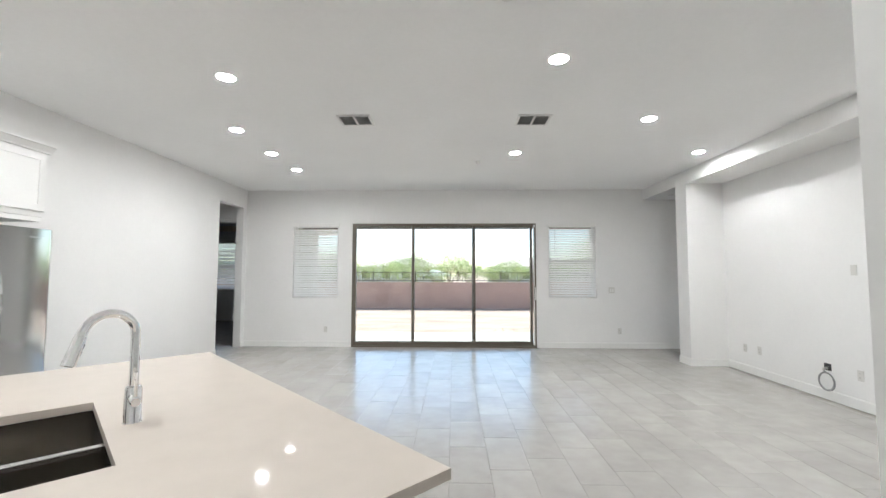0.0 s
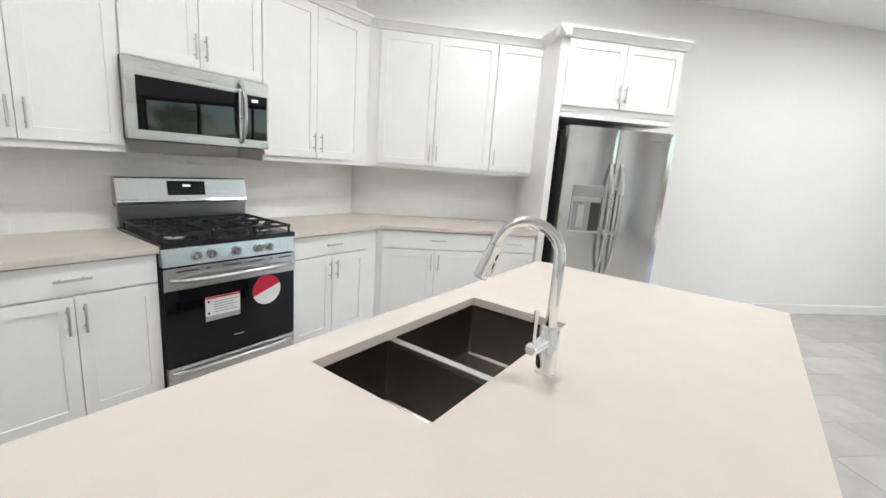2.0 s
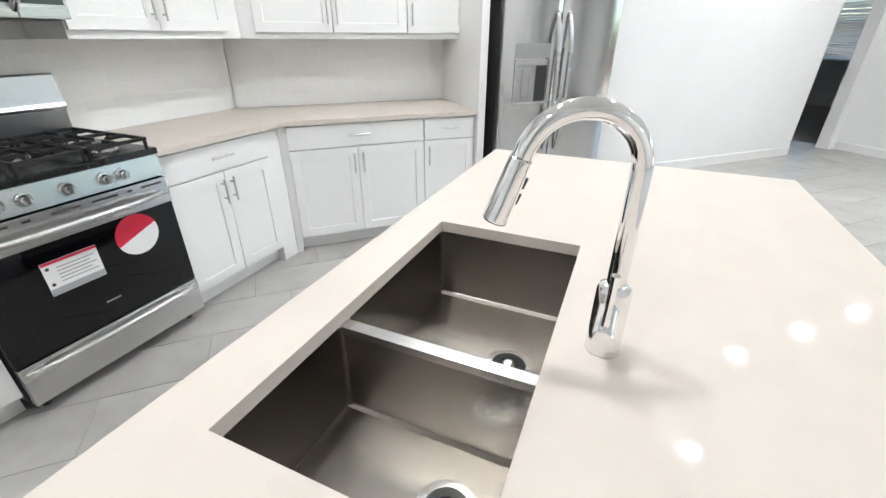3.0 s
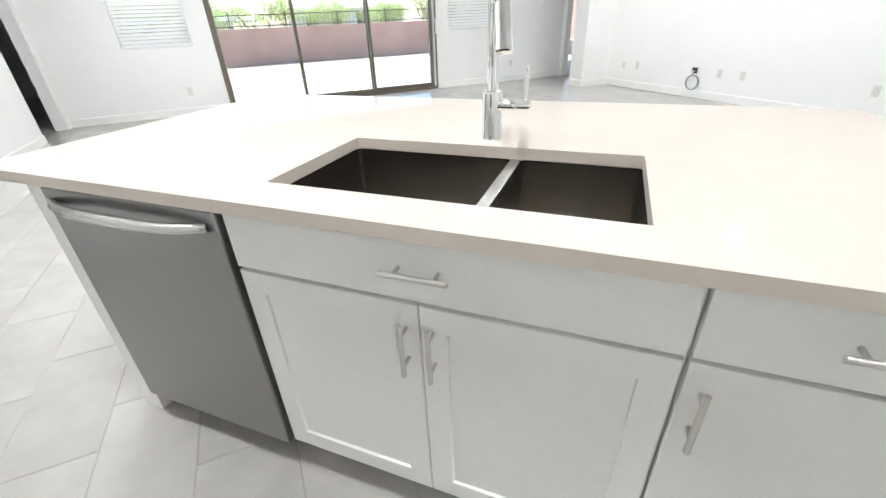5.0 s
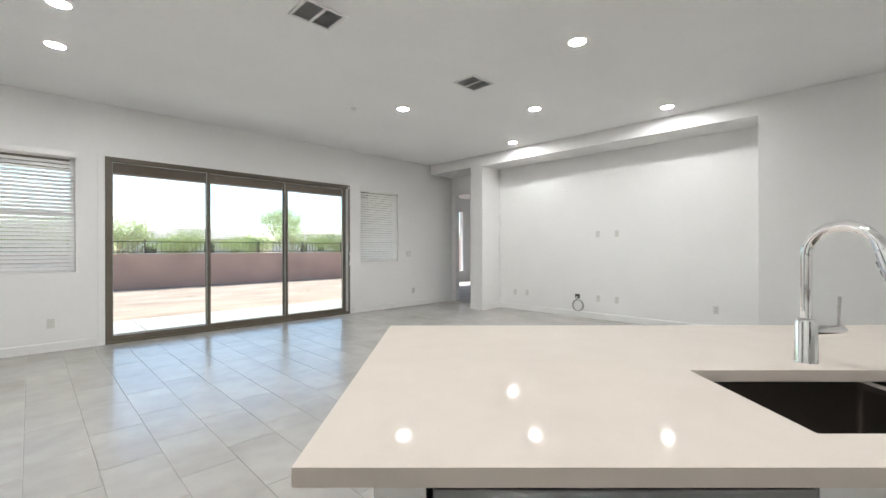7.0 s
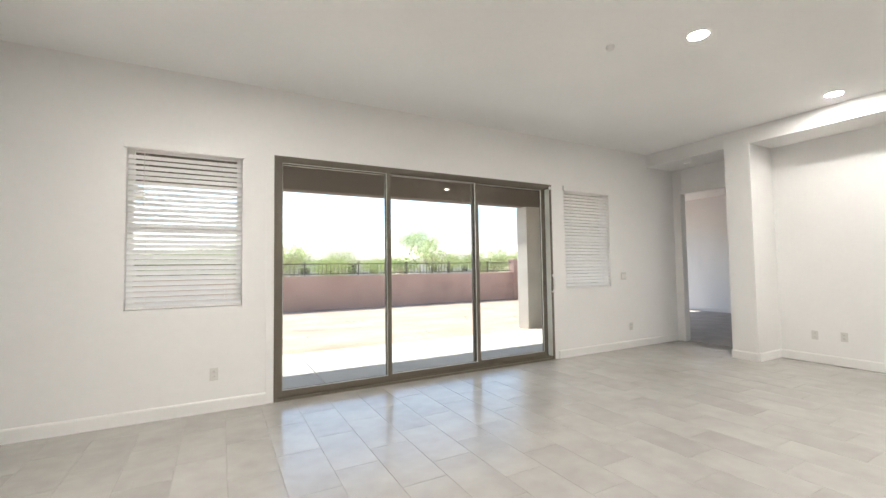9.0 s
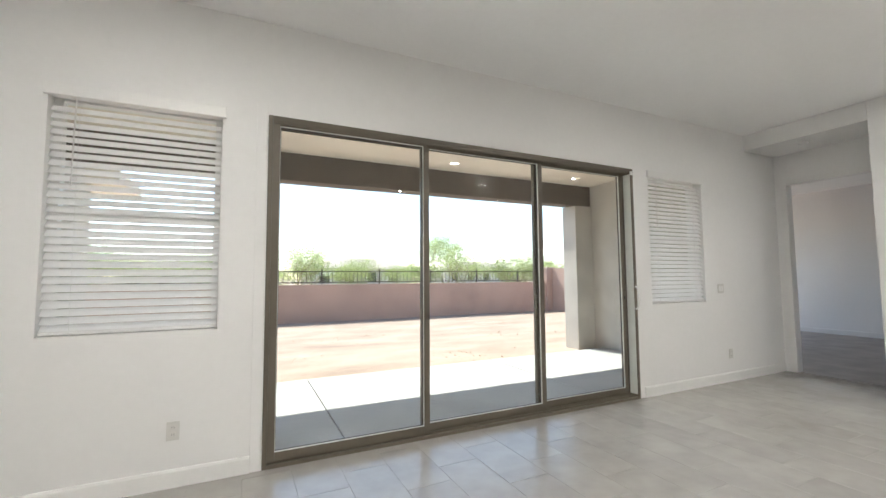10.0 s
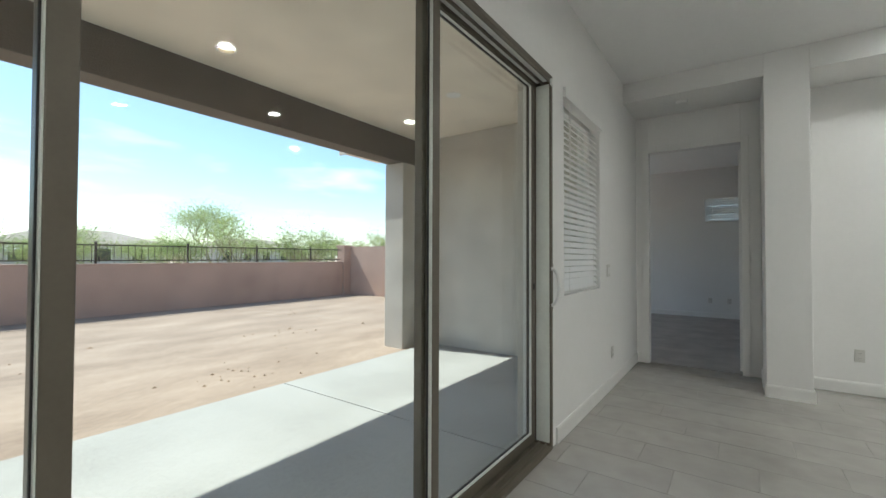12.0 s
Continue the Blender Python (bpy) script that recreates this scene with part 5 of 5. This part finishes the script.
def tree(x, y, z, height, spread, leaves, mat, seed, label, airy=1.0, name="palo_verde_tree", low=2):
    """A tapered trunk that forks into limbs, and a crown of many small leaf sprays."""
    rnd = random.Random(seed)
    t = thing(name, pose(x, y, z), label, "tree", "trees beyond the wall")
    bm = bmesh.new()
    tips = []

    def grow(p, d, length, r, level):
        q = p + d * length * 0.5 + Vector((rnd.uniform(-1, 1), rnd.uniform(-1, 1), 0)) * length * 0.05
        e = p + d * length
        tube(bm, [p, q, e], [r, r * 0.8, r * 0.62], 6, caps=False)
        if level >= low:
            tips.append((q, length))
            tips.append((e, length))
        if level < 4:
            for _ in range(3 if level < 2 else 2):
                nd = (d + Vector((rnd.uniform(-1, 1) * spread, rnd.uniform(-1, 1) * spread, rnd.uniform(-0.15, 0.55)))).normalized()
                grow(e, nd, length * rnd.uniform(0.6, 0.8), r * 0.58, level + 1)

    for _ in range(3):
        grow(Vector((0, 0, 0)), Vector((rnd.uniform(-0.5, 0.5), rnd.uniform(-0.5, 0.5), 1)).normalized(), height * 0.27, height * 0.010, 0)
    part("trunk", bm, BARK, t)
    verts, faces = [], []
    for _ in range(leaves):
        c, ln = rnd.choice(tips)
        c = c + Vector([max(-1.5, min(1.5, rnd.gauss(0, v))) for v in (1, 1, 0.8)]) * ln * 0.42 * airy
        a = Vector((rnd.uniform(-1, 1), rnd.uniform(-1, 1), rnd.uniform(-0.6, 0.9))).normalized()
        b = a.orthogonal().normalized()
        b = b * math.cos(1.0) + a.cross(b) * rnd.uniform(-1, 1)
        s = (0.7 + height * 0.3) * rnd.uniform(0.012, 0.026)
        k = len(verts)
        verts += [c, c + a * s * 1.6 + b * s * 0.35, c + a * s * 3.0, c + a * s * 1.6 - b * s * 0.35]
        faces.append((k, k + 1, k + 2, k + 3))
    me = bpy.data.meshes.new("crown")
    me.from_pydata([tuple(v) for v in verts], [], faces)
    me.materials.append(mat)
    o = new("crown", me)
    o.parent = t
    return t


TREES = [(14.6, 40, 6.9, 1.0, 8000, 1), (17.2, 41, 4.3, 1.0, 5000, 14), (5.0, 37, 3.6, 1.0, 5000, 2), (9.2, 38, 3.4, 1.0, 5000, 3), (-1.5, 38, 3.8, 1.0, 5000, 4),
         (-5.6, 40, 3.9, 1.0, 5000, 5), (22.0, 46, 4.0, 1.0, 4500, 6), (29.0, 44, 4.8, 1.0, 4500, 7), (-12, 42, 4.2, 1.0, 4500, 8),
         (-19, 46, 4.6, 1.0, 4000, 9), (1.8, 44, 3.9, 1.0, 4500, 10), (12.0, 43, 3.4, 1.0, 4500, 11), (36, 52, 5.2, 1.0, 4000, 12), (-27, 50, 5.0, 1.0, 3500, 13)]
for x, y, h, sp, n, sd in TREES:
    tree(x, y, -0.18, h * (1.06 if h > 6 else 0.98), sp * 1.15, n + 2000, LEAF, sd, "airy yellow-green desert tree beyond the wall", 1.8, low=0)
rnd = random.Random(11)
for i in range(34):
    x = -21 + i * 1.45 + rnd.uniform(-0.5, 0.5)
    tree(x, rnd.uniform(22, 28), -0.18, rnd.uniform(3.0, 4.3), 1.3, 3800, LEAF_DARK if i % 3 == 0 else LEAF, 60 + i, "low green desert shrub beyond the wall", 1.7, "shrub", 0)


def house(x, y, w, d, label, seed):
    h = thing("neighbour_house", pose(x, y, -0.17), label, "house", "neighbouring houses")
    block("wall", (-w / 2, w / 2, 0, d, 0, 2.75), STUCCO, h, "tan stucco walls")
    bm = bmesh.new()
    o = 0.5
    e = [bm.verts.new(p) for p in ((-w / 2 - o, -o, 2.7), (w / 2 + o, -o, 2.7), (w / 2 + o, d + o, 2.7), (-w / 2 - o, d + o, 2.7))]
    r = [bm.verts.new(p) for p in ((-w / 2 + d * 0.45, d / 2, 4.25), (w / 2 - d * 0.45, d / 2, 4.25))]
    for f in ((e[0], e[1], r[1], r[0]), (e[1], e[2], r[1]), (e[2], e[3], r[0], r[1]), (e[3], e[0], r[0]), (e[3], e[2], e[1], e[0])):
        bm.faces.new(f)
    part("roof", bm, ROOF, h, "brown tiled hip roof")
    for k in range(int(w / 3.2)):
        xx = -w / 2 + 1.2 + k * 3.2
        wd = block("window", (xx, xx + 1.3, -0.04, 0.0, 0.9, 2.2), DARK, h, "dark window")
        block("frame", (xx - 0.07, xx + 1.37, -0.03, 0.0, 0.83, 2.27), WHITE_PLASTIC, wd)


house(12.5, 62, 14, 9, "single-storey cream house with brown tiled roof", 1)
house(-9.0, 66, 14, 9, "single-storey cream house behind desert trees", 2)
house(36.5, 70, 15, 9, "distant single-storey house with tiled roof", 3)
house(-30.0, 70, 15, 9, "distant single-storey house with tiled roof", 4)


def umbrella(x, y, h, r, label):
    u = thing("patio_umbrella", pose(x, y, -0.17), label, "umbrella", "patio umbrellas")
    rod("pole", [(0, 0, 0), (0, 0, h)], 0.03, BLACK_IRON, u, n=8)
    bm = bmesh.new()
    n = 8
    rim = [bm.verts.new((r * math.cos(2 * math.pi * i / n), r * math.sin(2 * math.pi * i / n), h - r * 0.28)) for i in range(n)]
    low = [bm.verts.new((r * math.cos(2 * math.pi * i / n), r * math.sin(2 * math.pi * i / n), h - r * 0.28 - 0.12)) for i in range(n)]
    apex = bm.verts.new((0, 0, h))
    for i in range(n):
        bm.faces.new((rim[i], rim[(i + 1) % n], apex))
        bm.faces.new((rim[i], low[i], low[(i + 1) % n], rim[(i + 1) % n]))
    bmesh.ops.solidify(bm, geom=list(bm.faces), thickness=0.01)
    part("canopy", bm, CANVAS, u, "pale canvas canopy")
    block("table_top", (-0.6, 0.6, -0.6, 0.6, 0.70, 0.74), BLACK_IRON, u)


umbrella(-1.9, 33, 2.0, 1.5, "open pale green patio umbrella over a table")
umbrella(4.2, 42, 2.1, 1.2, "open white patio umbrella near the neighbour's house")

# clods scattered on the dirt
rnd = random.Random(5)
bm = bmesh.new()
for _ in range(240):
    if rnd.random() < 0.75:
        k = rnd.randrange(9)
        x, y = -7.5 + k * 1.8 + rnd.gauss(0, 0.5), 12.3 + (k * 7 % 5) * 1.05 + rnd.gauss(0, 0.22)
    else:
        x, y = rnd.uniform(-8, 8), rnd.uniform(11.7, 17.6)
    s = rnd.uniform(0.008, 0.035) * (1.6 if rnd.random() < 0.08 else 1)
    base = [bm.verts.new((x + s * math.cos(a + rnd.uniform(-0.3, 0.3)) * rnd.uniform(0.7, 1.3), y + s * math.sin(a) * rnd.uniform(0.7, 1.3), -0.165)) for a in (0, 1.25, 2.5, 3.75, 5.0)]
    top = bm.verts.new((x + rnd.uniform(-0.3, 0.3) * s, y, -0.16 + s * rnd.uniform(0.4, 0.8)))
    for i in range(5):
        bm.faces.new((base[i], base[(i + 1) % 5], top))
tagged(part("dirt_clods", bm, STONE), "small clods of dry dirt scattered over the yard", "dirt", kind="stuff")

# ---------------------------------------------------------------- backsplash tiles
def backsplash(name, m, x0, x1, y, label):
    b = structure(name, [(x0, x1, y - 0.0125, y - 0.001, CT + 0.001, 1.3535)], SPLASH_GROUT, label, "backsplash")
    b.matrix_world = m
    tw, th, g = 0.152, 0.0745, 0.0015
    z, row, meshes = CT + 0.004, 0, {}
    while z < 1.352:
        h = min(th, 1.352 - z)
        x = x0 - (tw + g) / 2 * (row % 2)
        while x < x1:
            a, c = max(x, x0 + 0.0015), min(x + tw, x1 - 0.0015)
            if c - a > 0.012 and h > 0.012:
                key = (round(c - a, 4), round(h, 4))
                if key not in meshes:
                    w2, h2, e = key[0] / 2, key[1] / 2, 0.0014
                    bt = bmesh.new()
                    back = [bt.verts.new(p) for p in ((-w2, 0, -h2), (w2, 0, -h2), (w2, 0, h2), (-w2, 0, h2))]
                    mid = [bt.verts.new(p) for p in ((-w2, -0.006, -h2), (w2, -0.006, -h2), (w2, -0.006, h2), (-w2, -0.006, h2))]
                    top = [bt.verts.new(p) for p in ((-w2 + e, -0.008, -h2 + e), (w2 - e, -0.008, -h2 + e), (w2 - e, -0.008, h2 - e), (-w2 + e, -0.008, h2 - e))]
                    for p, q in ((back, mid), (mid, top)):
                        for k in range(4):
                            bt.faces.new((p[k], p[(k + 1) % 4], q[(k + 1) % 4], q[k]))
                    bt.faces.new(top)
                    o = part("tile", bt, SUBWAY, b)
                    meshes[key] = o.data
                else:
                    o = new("tile", meshes[key])
                    o.parent = b
                o.location = ((a + c) / 2, y - 0.005, z + h / 2)
                o.rotation_euler = (rnd.uniform(-0.002, 0.002), 0, rnd.uniform(-0.002, 0.002))
            x += tw + g
        z += th + g
        row += 1


backsplash("backsplash", RANGE_WALL, 1.0, 3.852, 2.397, "white glazed subway tile backsplash behind the range")
backsplash("backsplash", WEST, 1.045, 2.626, -WW - 0.003, "white glazed subway tile backsplash beside the refrigerator")

# ---------------------------------------------------------------- floor tiles, laid in a one-third offset
floor = thing("floor", pose(0, 0, 0), "grey-beige porcelain floor tiles laid in a one-third offset", "floor", kind="structure")
TW, TL, GAP = 0.3005, 0.6010, 0.0035
tile_mesh = None
rest = []
spots = []
for i in range(-18, 34):
    x = -2.70 + i * TW
    for j in range(-20, 12):
        y = 4.61 + (i % 3) * 0.2003 + j * TL
        if x > -6.3 and x + TW < 4.21 and y + TL > -2.6 and y < 8.62:
            cx, cy = x + TW / 2, y + TL / 2
            if (cx + cy) * ROOT < -2.45 or (cx < WW - 0.2 and cy < 6.1):
                continue
            if (cy - cx) * ROOT < -0.5 and cy < 0.2:
                continue
            spots.append((cx, cy))
spots.sort(key=lambda p: (p[0] + 1.2) ** 2 + (p[1] - 4.9) ** 2 * 0.8)
for k, (cx, cy) in enumerate(spots):
    y0, y1 = cy - TL / 2 + GAP / 2, min(cy + TL / 2 - GAP / 2, 8.60)
    full = y1 > cy + TL / 2 - GAP
    if k < 300 and full:
        if tile_mesh is None:
            w2, l2, e = TW / 2 - GAP / 2, TL / 2 - GAP / 2, 0.0016
            bm = bmesh.new()
            a = [bm.verts.new(p) for p in ((-w2, -l2, -0.011), (w2, -l2, -0.011), (w2, l2, -0.011), (-w2, l2, -0.011))]
            b = [bm.verts.new(p) for p in ((-w2, -l2, -e), (w2, -l2, -e), (w2, l2, -e), (-w2, l2, -e))]
            c = [bm.verts.new(p) for p in ((-w2 + e, -l2 + e, 0), (w2 - e, -l2 + e, 0), (w2 - e, l2 - e, 0), (-w2 + e, l2 - e, 0))]
            for p, q in ((a, b), (b, c)):
                for n in range(4):
                    bm.faces.new((p[n], p[(n + 1) % 4], q[(n + 1) % 4], q[n]))
            bm.faces.new(c)
            o = part("tile", bm, TILE, floor)
            tile_mesh = o.data
        else:
            o = new("tile", tile_mesh)
            o.parent = floor
        o.location = (cx, cy, 0)
        o.rotation_euler = (rnd.uniform(-0.0012, 0.0012), rnd.uniform(-0.0012, 0.0012), 0)
    else:
        rest.append((cx - TW / 2 + GAP / 2, cx + TW / 2 - GAP / 2, y0, y1))
bm = bmesh.new()
for b in rest:
    if b[3] - b[2] > 0.02:
        box(bm, *b, -0.011, 0.0)
tagged(part("tile_field", bm, TILE, floor), kind="stuff")
